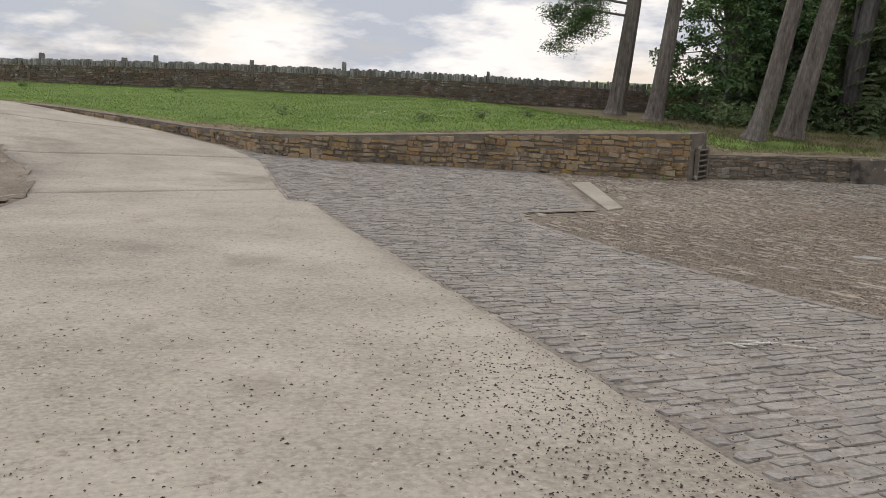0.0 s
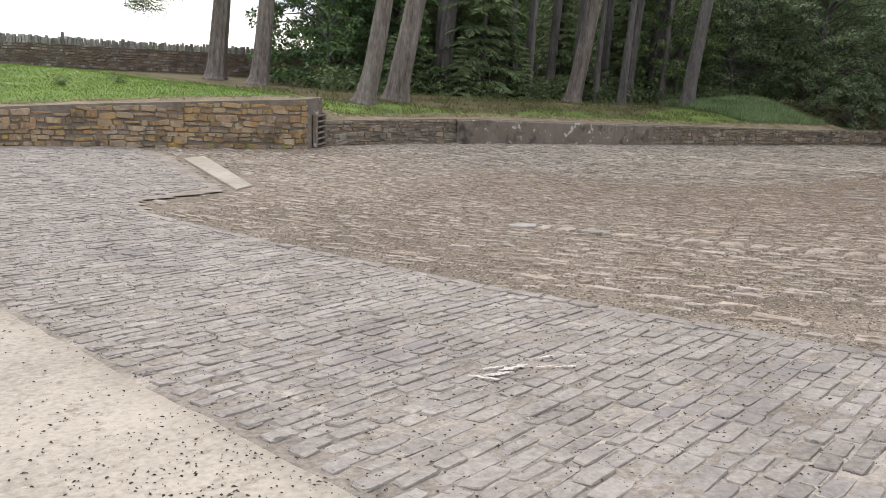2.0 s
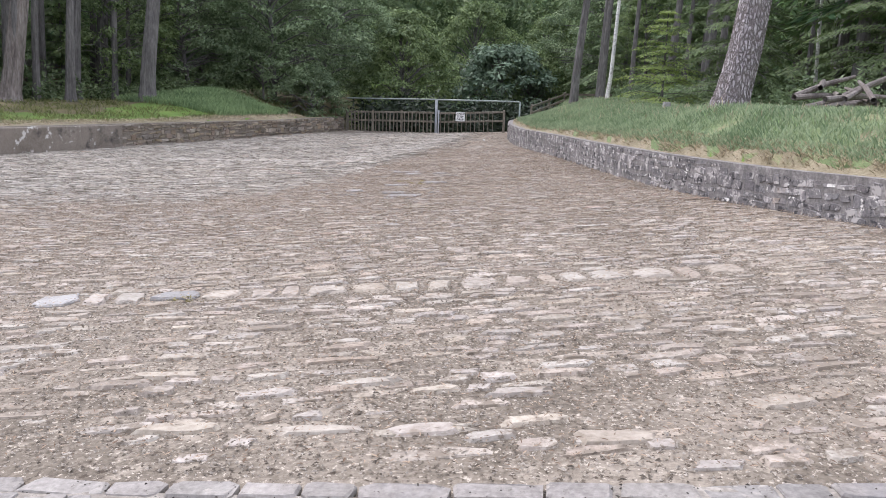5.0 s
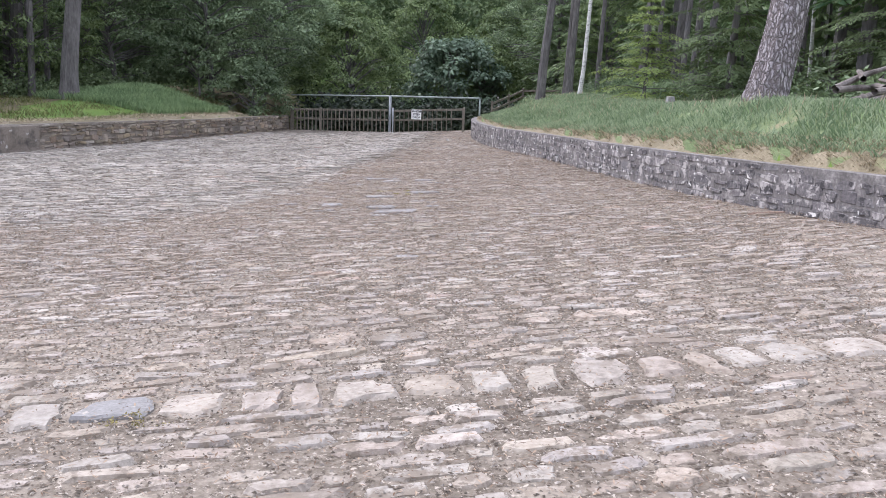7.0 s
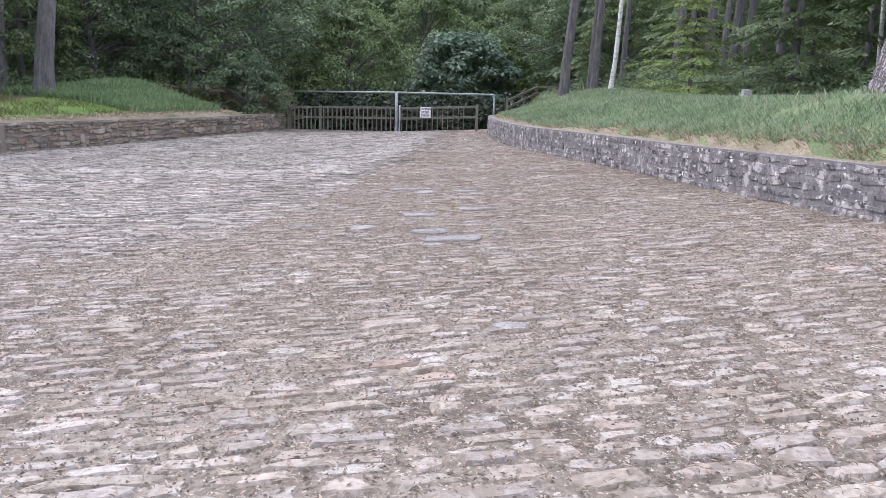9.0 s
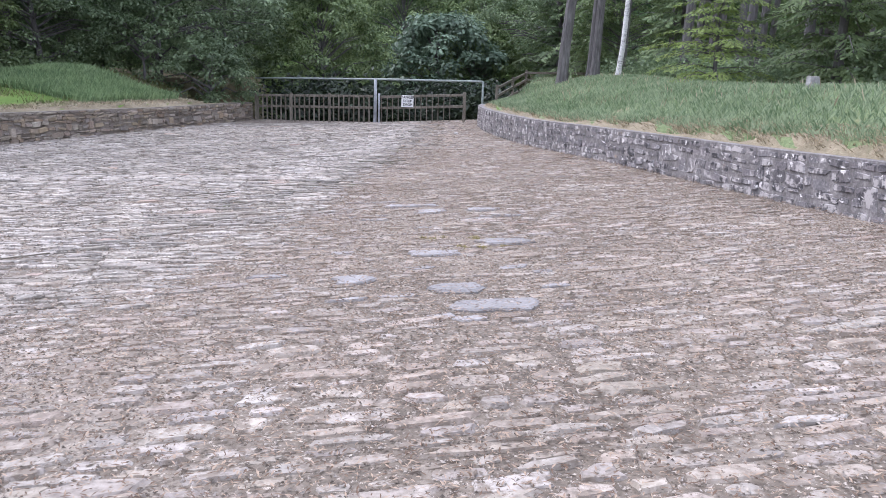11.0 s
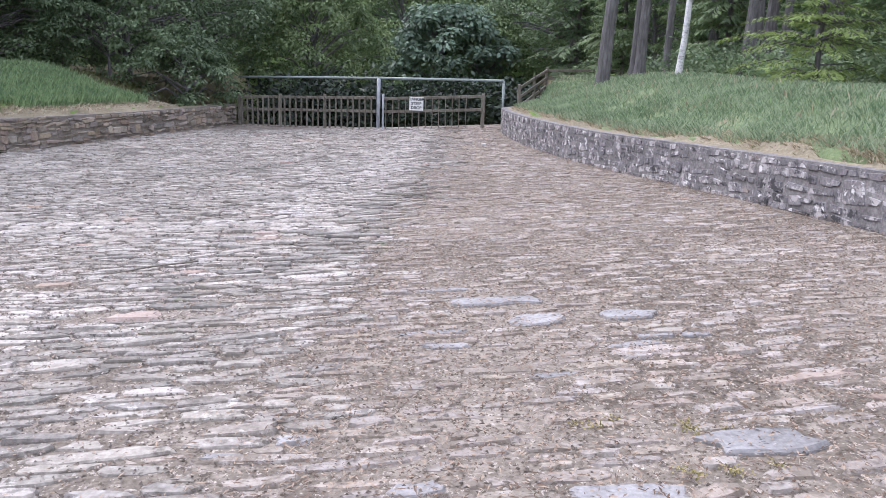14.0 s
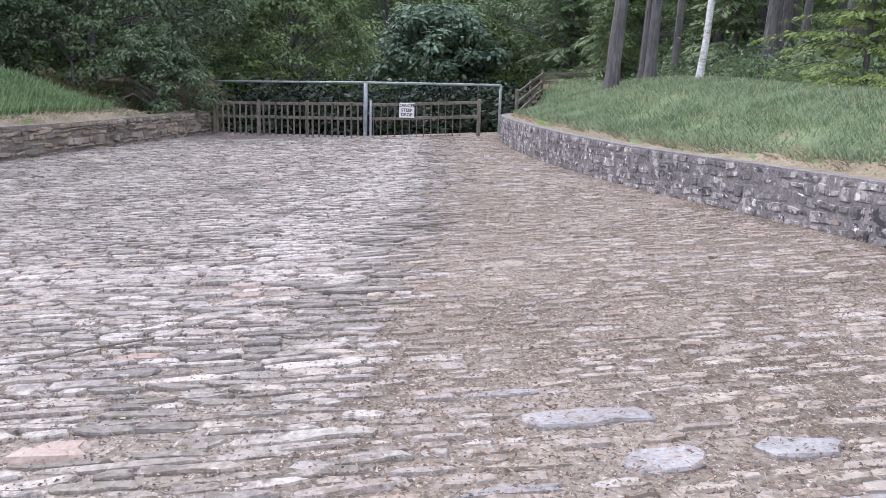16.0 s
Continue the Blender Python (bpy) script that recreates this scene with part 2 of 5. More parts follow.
M_BARK = material("pine_bark", [(0.075, 0.062, 0.055), (0.175, 0.152, 0.138), (0.30, 0.27, 0.25)], 3.5, 16, 0.95, 1.0, 0.04, stretch=(1, 1, 0.22))
M_PLATED = material("plated_pine_bark", [(0.24, 0.21, 0.215), (0.40, 0.365, 0.375), (0.54, 0.50, 0.51)], 4, 30, 0.95, 0.5, 0.02)
_n, _l = M_PLATED.node_tree.nodes, M_PLATED.node_tree.links
_geo, _map, _vor, _mr, _mx, _bp = (_n.new(k) for k in ("ShaderNodeNewGeometry", "ShaderNodeMapping", "ShaderNodeTexVoronoi", "ShaderNodeMapRange", "ShaderNodeMix", "ShaderNodeBump"))
_wob = _n.new("ShaderNodeTexNoise")
_wob.inputs["Scale"].default_value = 9
_madd = _n.new("ShaderNodeVectorMath")
_madd.operation = "MULTIPLY_ADD"
_madd.inputs[1].default_value = (0.11, 0.11, 0.2)
_l.new(_geo.outputs["Position"], _wob.inputs["Vector"])
_l.new(_wob.outputs["Color"], _madd.inputs[0])
_l.new(_geo.outputs["Position"], _madd.inputs[2])
_map.inputs["Scale"].default_value = (17, 17, 4.6)
_l.new(_madd.outputs["Vector"], _map.inputs["Vector"])
_l.new(_map.outputs["Vector"], _vor.inputs["Vector"])
_vor.feature = "DISTANCE_TO_EDGE"
_vor.inputs["Scale"].default_value = 1.0
_mr.inputs["From Max"].default_value = 0.3
_l.new(_vor.outputs["Distance"], _mr.inputs["Value"])
_mx.data_type = "RGBA"
_bsdf = _n["Principled BSDF"]
_l.new(_mr.outputs["Result"], _mx.inputs["Factor"])
_mx.inputs["A"].default_value = (0.12, 0.10, 0.097, 1)
_l.new(_bsdf.inputs["Base Color"].links[0].from_socket, _mx.inputs["B"])
_l.new(_mx.outputs["Result"], _bsdf.inputs["Base Color"])
_bp.inputs["Strength"].default_value, _bp.inputs["Distance"].default_value = 1.0, 0.04
_l.new(_mr.outputs["Result"], _bp.inputs["Height"])
_l.new(_bp.outputs["Normal"], _bsdf.inputs["Normal"])
M_BARK_DARK = material("dark_bark", [(0.06, 0.056, 0.054), (0.12, 0.113, 0.11), (0.195, 0.185, 0.18)], 3.5, 16, 0.95, 0.9, 0.03, stretch=(1, 1, 0.25))
M_BIRCH = material("birch_bark", [(0.08, 0.075, 0.07), (0.55, 0.54, 0.52), (0.68, 0.67, 0.65)], 4.5, 12, 0.7, 0.4, 0.01, stretch=(1, 1, 2.2))
M_WOOD = material("weathered_wood", [(0.085, 0.072, 0.055), (0.16, 0.142, 0.112), (0.25, 0.226, 0.184)], 3, 30, 0.85, 0.4, 0.005, stretch=(1, 1, 0.3))
M_STEEL = material("galvanised_steel", [(0.20, 0.215, 0.23), (0.30, 0.32, 0.34), (0.42, 0.44, 0.46)], 4, 50, 0.5, 0.1, 0.002)
M_GREENPIPE = material("green_painted_steel", [(0.16, 0.19, 0.17), (0.25, 0.29, 0.27), (0.36, 0.40, 0.38)], 4, 40, 0.55, 0.1, 0.002)
M_SIGN = material("sign_white", [(0.62, 0.62, 0.60), (0.72, 0.72, 0.70), (0.80, 0.80, 0.78)], 6, 40, 0.5, 0.0)
M_BLACK = material("sign_black", [(0.012, 0.012, 0.012), (0.02, 0.02, 0.02)], 6, 40, 0.5, 0.0)
M_WHITE = material("spilled_white_paint", [(0.36, 0.34, 0.31), (0.64, 0.625, 0.59)], 20, 60, 0.7, 0.1, 0.003)
M_HOLE = material("vent_shade", [(0.03, 0.026, 0.022), (0.07, 0.06, 0.05)], 3, 30, 0.95, 0.3)

# ---- the lie of the land ----


def smooth(a, b, v):
    k = np.clip((v - a) / (b - a), 0, 1)
    return k * k * (3 - 2 * k)


def yard_z(x, y):
    """Height of the paved yard: it falls towards the gate and towards the back wall, where it levels out."""
    yy = np.minimum(y, 18.0)
    z = -0.032 * x - 0.0715 * yy + 0.0027 * np.maximum(yy - 5, 0) ** 2
    return z + 0.10 * np.maximum(0, 4 - x) * smooth(18, 28, y)


LEFT = [(-9.0, 33.6), (-2.5, 32.3), (0.0, 30.6), (2.05, 27.7), (3.3, 25.0), (4.6, 23.4), (6.9, 22.5), (10.0, 21.75), (15.05, 20.1)]
END = [(15.05, 20.1), (16.1, 20.75)]
BACK = [(16.1, 20.95), (19.0, 20.95), (23.0, 20.35), (29.5, 18.5), (35.0, 17.3), (41.0, 16.0), (45.5, 15.0), (47.3, 14.7)]
RIGHT = [(7.2, -3.6), (9.3, -1.6), (11.5, -0.05), (14.8, 1.45), (17.6, 2.45), (21.8, 3.35), (26.6, 4.15), (31.5, 5.25), (36.0, 5.8), (40.0, 5.95), (42.4, 5.8), (43.7, 5.3), (44.6, 4.5)]
YARD = LEFT + END[1:] + BACK + [(47.6, 14.5), (45.0, 9.5), (44.8, 4.2)] + RIGHT[::-1] + [(7.0, -16.0), (-14.0, -16.0), (-14.0, 33.0)]


def round_off(pts, times=2):
    """Corners of an open line cut to a curve."""
    for _ in range(times):
        out = [pts[0]]
        for (ax, ay), (bx, by) in zip(pts, pts[1:]):
            out += [(ax * 0.75 + bx * 0.25, ay * 0.75 + by * 0.25), (ax * 0.25 + bx * 0.75, ay * 0.25 + by * 0.75)]
        pts = out + [pts[-1]]
    return pts


LEFT_C, BACK_C, RIGHT_C = round_off(LEFT), round_off(BACK), round_off(RIGHT)
YARD_C = LEFT_C + END[1:] + BACK_C + [(47.6, 14.5), (45.0, 9.5), (44.8, 4.2)] + RIGHT_C[::-1] + [(7.0, -16.0), (-14.0, -16.0), (-14.0, 33.0)]


def inside(px, py, poly):
    px, py = np.asarray(px, float), np.asarray(py, float)
    res = np.zeros(px.shape, bool)
    for (ax, ay), (bx, by) in zip(poly, poly[1:] + poly[:1]):
        if ay == by:
            continue
        hit = ((ay > py) != (by > py)) & (px < (bx - ax) * (py - ay) / (by - ay) + ax)
        res ^= hit
    return res


def away(px, py, line):
    """Distance to an open or closed line of points."""
    px, py = np.asarray(px, float), np.asarray(py, float)
    best = np.full(px.shape, 1e9)
    for (ax, ay), (bx, by) in zip(line, line[1:]):
        dx, dy = bx - ax, by - ay
        k = np.clip(((px - ax) * dx + (py - ay) * dy) / (dx * dx + dy * dy + 1e-12), 0, 1)
        best = np.minimum(best, np.hypot(px - ax - k * dx, py - ay - k * dy))
    return best


def wobble(x, y, s, amp):
    return amp * (np.sin(x * s + 1.3 * np.sin(y * s * 0.7)) + np.sin(y * s * 1.13 + 0.9 * np.sin(x * s * 0.83 + 2))) / 2


def left_top(x):
    return np.interp(x, [-9, -2.5, 0, 2, 4, 7, 10, 15], [0.15, -0.02, -0.25, -0.40, -0.36, -0.25, -0.14, 0.0])


def back_top(x):
    return np.interp(x, [16, 22, 30, 40, 48], [-0.66, -0.74, -1.03, -1.40, -1.62])


def right_top(x):
    return yard_z(x, np.interp(x, [8, 14.8, 21.8, 31.5, 44], [-2.5, 1.45, 3.35, 5.25, 5.2])) + np.interp(x, [8, 14, 20, 44], [0.5, 0.56, 0.6, 0.62])


def land_z(x, y):
    """Height of the grass outside the yard walls."""
    x, y = np.asarray(x, float), np.asarray(y, float)
    d = away(x, y, LEFT_C + END[1:] + BACK_C)
    rim = left_top(x) - 0.02
    nl = rim + (np.interp(x, [-34, -5.8, 0, 5.7, 14, 20.6], [0.0, 0.26, 0.35, 0.38, 0.28, 0.15]) - rim) * np.clip(d / 22, 0, 1)
    nb = back_top(x) - 0.02 + 0.085 * np.minimum(d, 6.0) + 0.02 * np.clip(d - 6, 0, 30)
    nb = nb + 0.7 * np.exp(-((x - 44.0) / 6.0) ** 2 - ((y - 20.0) / 2.4) ** 2)
    north = nl + (nb - nl) * smooth(15.2, 17.8, x)
    dr = away(x, y, RIGHT_C)
    crown = np.interp(x, [8, 14, 19.7, 28, 37, 41, 46], [0.65, 0.75, 0.82, 0.74, 1.03, 1.0, 0.92])
    south = right_top(x) - 0.02 + crown * smooth(-0.3, np.interp(x, [14, 20, 28, 37, 44], [2.2, 2.0, 3.0, 4.2, 4.2]), dr) + 0.02 * np.clip(dr - 3, 0, 20)
    south = south + 0.10 * np.exp(-((x - 20.95) ** 2 + (y - 0.85) ** 2) / 1.2)
    z = np.where(y > np.interp(x, [-20, 0, 44.6, 60], [0, 4, 10.5, 9.5]), north, south)
    hollow = smooth(43.5, 44.7, x) * smooth(np.interp(x, [44, 52], [4.5, 2.0]), np.interp(x, [44, 52], [5.3, 4.5]), y) * (1 - smooth(15.0, 17.5, y))
    z = z * (1 - hollow) + hollow * (yard_z(np.minimum(x, 46), np.minimum(y, 18)) - 0.12 - 3.2 * smooth(45.4, 49.0, x) - 0.08 * np.clip(x - 49, 0, 30))
    z = z + wobble(x, y, 0.5, 0.04) + wobble(x, y, 2.7, 0.007)
    far = smooth(75, 160, np.hypot(x - 20, y - 20))
    return z * (1 - far) - np.where(x > 40, 7.0, 1.0) * far


def mesh_object(name, verts, faces, mat, parent=None, label="", smooth_faces=False):
    me = bpy.data.meshes.new(name)
    va = np.ascontiguousarray(np.asarray([tuple(p) for p in verts] if not isinstance(verts, np.ndarray) else verts, dtype=np.float32))
    if isinstance(faces, np.ndarray):
        loops, sizes = faces.ravel().astype(np.int32), np.full(len(faces), faces.shape[1], np.int32)
    else:
        sizes = np.array([len(q_) for q_ in faces], np.int32)
        loops = np.array([a for q_ in faces for a in q_], np.int32)
    starts = np.concatenate([[0], np.cumsum(sizes)[:-1]]).astype(np.int32)
    me.vertices.add(len(va))
    me.vertices.foreach_set("co", va.ravel())
    me.loops.add(len(loops))
    me.loops.foreach_set("vertex_index", loops)
    me.polygons.add(len(sizes))
    me.polygons.foreach_set("loop_start", starts)
    me.materials.append(mat)
    me.update(calc_edges=True)
    me.validate()
    me.polygons.foreach_set("use_smooth", np.full(len(sizes), bool(smooth_faces)))
    ob = new(name, me)
    if parent is not None:
        ob.parent = parent
    if label:
        tagged(ob, label)
    return ob


def part(name, bm, mat, parent, label=""):
    me = bpy.data.meshes.new(name)
    bm.to_mesh(me)
    bm.free()
    me.materials.append(mat)
    ob = new(name, me)
    if parent is not None:
        ob.parent = parent
    if label:
        tagged(ob, label)
    return ob


def sheet(xs, ys, zf, keep=None):
    gx, gy = np.meshgrid(xs, ys, indexing="ij")
    gz = zf(gx, gy)
    idx = np.arange(gx.size).reshape(gx.shape)
    f = np.stack([idx[:-1, :-1], idx[1:, :-1], idx[1:, 1:], idx[:-1, 1:]], -1)
    if keep is not None:
        cx = (gx[:-1, :-1] + gx[1:, 1:]) / 2
        cy = (gy[:-1, :-1] + gy[1:, 1:]) / 2
        f = f[keep(cx, cy)]
    v = np.stack([gx.ravel(), gy.ravel(), gz.ravel()], -1)
    f = f.reshape(-1, 4)
    used = np.unique(f)
    remap = np.zeros(len(v), int)
    remap[used] = np.arange(len(used))
    return v[used], remap[f]


def ground_z(x, y):
    x, y = np.asarray(x, float), np.asarray(y, float)
    ins = inside(x, y, YARD_C)
    d = away(x, y, YARD_C + YARD_C[:1])
    sd = np.where(ins, -d, d)
    k = smooth(0.08, 0.32, sd)
    low = yard_z(np.clip(x, -14, 50), np.clip(y, -16, 34)) - 0.35
    return low * (1 - k) + land_z(x, y) * k


RX, RY = np.arange(-16, 78, 0.2), np.arange(-30, 74, 0.2)
RG = ground_z(*np.meshgrid(RX, RY, indexing="ij"))
RIN = inside(*np.meshgrid(RX, RY, indexing="ij"), YARD_C)


def quick_z(x, y):
    """ground_z, read from a fine grid."""
    u, w = np.clip((np.asarray(x) - RX[0]) / 0.2, 0, len(RX) - 2), np.clip((np.asarray(y) - RY[0]) / 0.2, 0, len(RY) - 2)
    i, j = u.astype(int), w.astype(int)
    a, b = u - i, w - j
    return RG[i, j] * (1 - a) * (1 - b) + RG[i + 1, j] * a * (1 - b) + RG[i, j + 1] * (1 - a) * b + RG[i + 1, j + 1] * a * b


def in_yard(x, y):
    """inside the yard, read from a fine grid."""
    i = np.clip(np.rint((np.asarray(x) - RX[0]) / 0.2), 0, len(RX) - 1).astype(int)
    j = np.clip(np.rint((np.asarray(y) - RY[0]) / 0.2), 0, len(RY) - 1).astype(int)
    return RIN[i, j]


def stretched(a, b, step, far):
    core = list(np.arange(a, b + step / 2, step))
    lo, hi, s = [], [], step
    v = a
    while v > -far:
        s *= 1.35
        v -= s
        lo.append(v)
    s, v = step, b
    while v < far:
        s *= 1.35
        v += s
        hi.append(v)
    return np.array(lo[::-1] + core + hi)


v, f = sheet(stretched(-10, 62, 0.3, 2500), stretched(-14, 46, 0.3, 2500), ground_z)
ground = mesh_object("ground", v, f, M_GRASS, None, smooth_faces=True)
tagged(ground, "uneven green turf banks with worn brown patches", "grass ground", kind="structure")

v, f = sheet(np.arange(-14, 48.2, 0.25), np.arange(-16, 34, 0.25), lambda x, y: yard_z(x, y) + wobble(x, y, 3.1, 0.006),
             lambda x, y: inside(x, y, YARD_C) | (away(x, y, YARD_C + YARD_C[:1]) < 0.25))
yard = mesh_object("yard_ground", v, f, M_DIRT, None, smooth_faces=True)
tagged(yard, "brown packed dirt and pine litter between worn yard stones", "yard floor", kind="structure")

# ---- walls ----
rng = np.random.default_rng(7)


def along(line, step):
    """Points, directions and lengths along a line at even steps."""
    p = np.array(line, float)
    seg = np.hypot(*(p[1:] - p[:-1]).T)
    s = np.concatenate([[0], np.cumsum(seg)])
    n = max(2, int(round(s[-1] / step)) + 1)
    d = np.linspace(0, s[-1], n)
    q = np.stack([np.interp(d, s, p[:, 0]), np.interp(d, s, p[:, 1])], -1)
    t = np.gradient(q, axis=0)
    t /= np.hypot(t[:, 0], t[:, 1])[:, None]
    return q, t, d


def wall_core(name, line, side, thick, base, top, mat, back_set=0.03, step=0.25):
    """Solid wall body: from front face (moved back by back_set) to thick, side +1 is to the left of the line."""
    q, t, d = along(line, step)
    nrm = np.stack([-t[:, 1], t[:, 0]], -1) * side
    verts, faces = [], []
    for (x, y), (nx, ny) in zip(q, nrm):
        zb, zt = base(x, y) - 0.25, top(x, y)
        fx, fy, bx, by = x + nx * back_set, y + ny * back_set, x + nx * thick, y + ny * thick
        verts += [(fx, fy, zb), (fx, fy, zt), (bx, by, zt), (bx, by, zb)]
    for i in range(len(q) - 1):
        a, b = 4 * i, 4 * i + 4
        for k in range(4):
            faces.append((a + k, a + (k + 1) % 4, b + (k + 1) % 4, b + k))
    faces += [(0, 1, 2, 3), tuple(4 * (len(q) - 1) + k for k in (3, 2, 1, 0))]
    return mesh_object(name, verts, faces, mat)


def stone_shape(r, mids=1, inset=0.07, round_=0.25, chip=0.07, wave=0.04):
    """A worn squared stone of size 1 x 1, its top at z = 1 and its foot at z = 0: chipped corners, uneven sides, worn top edge."""
    out = []
    for k in range(4):
        c, s_ = ((1, 0), (0, 1), (-1, 0), (0, -1))[k]
        c1, c2 = r.uniform(0.3, 1.5) * chip, r.uniform(0.3, 1.5) * chip
        side = [(0.5, -0.5 + c1)] + [(0.5, -0.5 + (m + 1) / (mids + 1)) for m in range(mids)] + [(0.5, 0.5 - c2)]
        for u, w in side:
            u += r.uniform(-wave, wave * 0.4)
            out.append((u * c - w * s_, u * s_ + w * c))
    n = len(out)
    verts = [(x, y, 0) for x, y in out]
    verts += [(x, y, 1 - round_ + r.uniform(-0.08, 0.05)) for x, y in out]
    for x, y in out:
        k = 1 - inset * r.uniform(0.6, 1.8)
        verts.append((x * k, y * k, 1 + r.uniform(-0.12, 0.02)))
    faces = []
    for ring in (0, 1):
        for i in range(n):
            j = (i + 1) % n
            faces.append((ring * n + i, ring * n + j, (ring + 1) * n + j, (ring + 1) * n + i))
    faces.append(tuple(range(2 * n, 3 * n)))
    return np.array(verts), faces


shape_rng = np.random.default_rng(3)
SHAPES = [stone_shape(shape_rng, 0) for _ in range(14)]
BLOCKS = [stone_shape(shape_rng, 0, 0.10, 0.35, 0.16, 0.12) for _ in range(14)]


def lay(kind_name, shapes, places, mat, parent, near, limit=300, rest_name="stones"):
    """places: list of (4x4 matrix as rows). Those for which near(x, y) holds, up to the limit, become parts; the rest is joined."""
    meshes = []
    for vs, fs in shapes:
        me = bpy.data.meshes.new(kind_name)
        me.from_pydata([tuple(map(float, p)) for p in vs], [], fs)
        me.materials.append(mat)
        meshes.append(me)
    count, rv, rf, off = 0, [], [], 0
    for i, m in enumerate(places):
        k = i % len(shapes)
        if count < limit and near(m[0, 3], m[1, 3]):
            ob = new(kind_name, meshes[k])
            ob.parent = parent
            ob.matrix_basis = Matrix(m.tolist())
            count += 1
        else:
            vs, fs = shapes[k]
            rv.append(vs @ m[:3, :3].T + m[:3, 3])
            rf += [tuple(a + off for a in q) for q in fs]
            off += len(vs)
    if rv:
        ob = mesh_object(rest_name, np.concatenate(rv), rf, mat, parent)
        tagged(ob, kind="stuff")
    return count


def frame_matrix(o, ax, ay, az, sx, sy, sz):
    m = np.eye(4)
    m[:3, 0], m[:3, 1], m[:3, 2], m[:3, 3] = np.array(ax) * sx, np.array(ay) * sy, np.array(az) * sz, o
    return m


def face_stones(line, side, base, top, course, length, r, proud=0.05, sink=0.06, gap=0.012, skip=0.0, s0=0.0, s1=1e9, wild=0.0):
    """Courses of stones on the front face of a wall; each stone's dome looks out of the face."""
    q, t, d = along(line, 0.05)
    nrm = np.stack([t[:, 1], -t[:, 0]], -1) * side
    out = []
    s_all = d[-1]
    z0 = np.array([base(x, y) for x, y in q])
    z1 = np.array([top(x, y) for x, y in q])
    low = 0.0
    hmax = (z1 - z0).max()
    while low < hmax:
        h = r.uniform(*course)
        s = max(0, s0) + r.uniform(0, 0.1)
        while s < min(s_all, s1) - 0.05:
            w = r.uniform(*length) * (1.35 if r.random() < 0.12 else 1)
            w = min(w, s_all - s)
            c = s + w / 2
            i = min(len(d) - 1, int(round(c / s_all * (len(d) - 1))))
            hh = h * r.uniform(0.86 - wild, 1.02 + wild * 0.5)
            zc = z0[i] + low + h / 2 - 0.03 + r.uniform(-0.12, 0.12) * h * wild * 3
            rise = z1[i] - z0[i]
            if low + h * 0.6 < rise + 0.02 and w > 0.06 and r.random() >= skip:
                if low + h > rise - 0.02:
                    hh = max(0.05, rise - low)
                    zc = z0[i] + low + hh / 2 - 0.02
                slope = (z0[min(i + 5, len(z0) - 1)] - z0[max(i - 5, 0)]) / 0.5
                ax = np.array([t[i, 0], t[i, 1], slope + r.uniform(-0.04, 0.04) * (1 + 4 * wild)])
                ax /= np.linalg.norm(ax)
                az = np.array([nrm[i, 0], nrm[i, 1], r.uniform(-0.06, 0.06)])
                az /= np.linalg.norm(az)
                ay = np.cross(az, ax)
                o = np.array([q[i, 0], q[i, 1], zc]) - az * sink
                out.append(frame_matrix(o, ax, ay, az, w - gap, hh - gap, sink + proud * r.uniform(0.2, 1.0) - 0.02))
            s += w
        low += h
    return out


zy = lambda x, y: float(yard_z(x, y))
left_h = lambda x, y: float(left_top(x))
back_h = lambda x, y: float(back_top(x))
right_h = lambda x, y: float(right_top(x))

wall_left = tagged(wall_core("wall_left", LEFT_C, 1, 0.5, zy, left_h, M_MORTAR), "curving retaining wall of warm yellow and brown rubble sandstone", "stone wall", kind="structure")
wall_end = tagged(wall_core("wall_end", END, 1, 0.45, zy, lambda x, y: 0.0, M_RENDER), "dressed stone end of the retaining wall with a slatted vent", "stone wall", kind="structure")
wall_back = tagged(wall_core("wall_back", BACK_C, 1, 0.45, zy, back_h, M_MORTAR), "low brown rubble retaining wall with a rendered stretch", "stone wall", kind="structure")
wall_right = tagged(wall_core("wall_right", RIGHT_C, -1, 0.45, zy, right_h, M_MORTAR_PALE, 0.019), "low curving grey stone wall with pale lichen", "stone wall", kind="structure")

st = face_stones(LEFT_C, 1, zy, lambda x, y: left_h(x, y) - 0.03, (0.09, 0.2), (0.12, 0.44), rng, gap=0.005, wild=0.5)
lay("stone", BLOCKS, st, M_WALL_WARM, wall_left, lambda x, y: x > 6)
st = face_stones(BACK_C, 1, zy, back_h, (0.07, 0.19), (0.12, 0.46), rng, gap=0.008, wild=0.7)
lay("stone", BLOCKS, st, M_WALL_BROWN, wall_back, lambda x, y: x > 29)
st = face_stones(RIGHT_C, -1, zy, right_h, (0.10, 0.19), (0.11, 0.36), rng, proud=0.022, gap=0.006, wild=0.5)
lay("stone", BLOCKS, st, M_WALL_GREY, wall_right, lambda x, y: 14 < x < 27)

# rendered stretch of the back wall
rend = [p for p in BACK_C if 21.8 < p[0] < 29.9]
q, t, d = along([(21.45, 20.58)] + rend + [(30.1, 18.37)], 0.3)
verts, faces = [], []
for i, ((x, y), (tx, ty)) in enumerate(zip(q, t)):
    o = 0.075 + 0.012 * math.sin(i * 1.7)
    nx, ny = ty, -tx
    zt = back_h(x, y) - 0.02
    for (dd, z) in ((o, zy(x, y) - 0.1), (o - 0.01, zt - 0.03), (o - 0.04, zt), (-0.3, zt + 0.01)):
        verts.append((x + nx * dd, y + ny * dd, z))
for i in range(len(q) - 1):
    a, b = 4 * i, 4 * i + 4
    faces += [(a, b, b + 1, a + 1), (a + 1, b + 1, b + 2, a + 2), (a + 2, b + 2, b + 3, a + 3)]
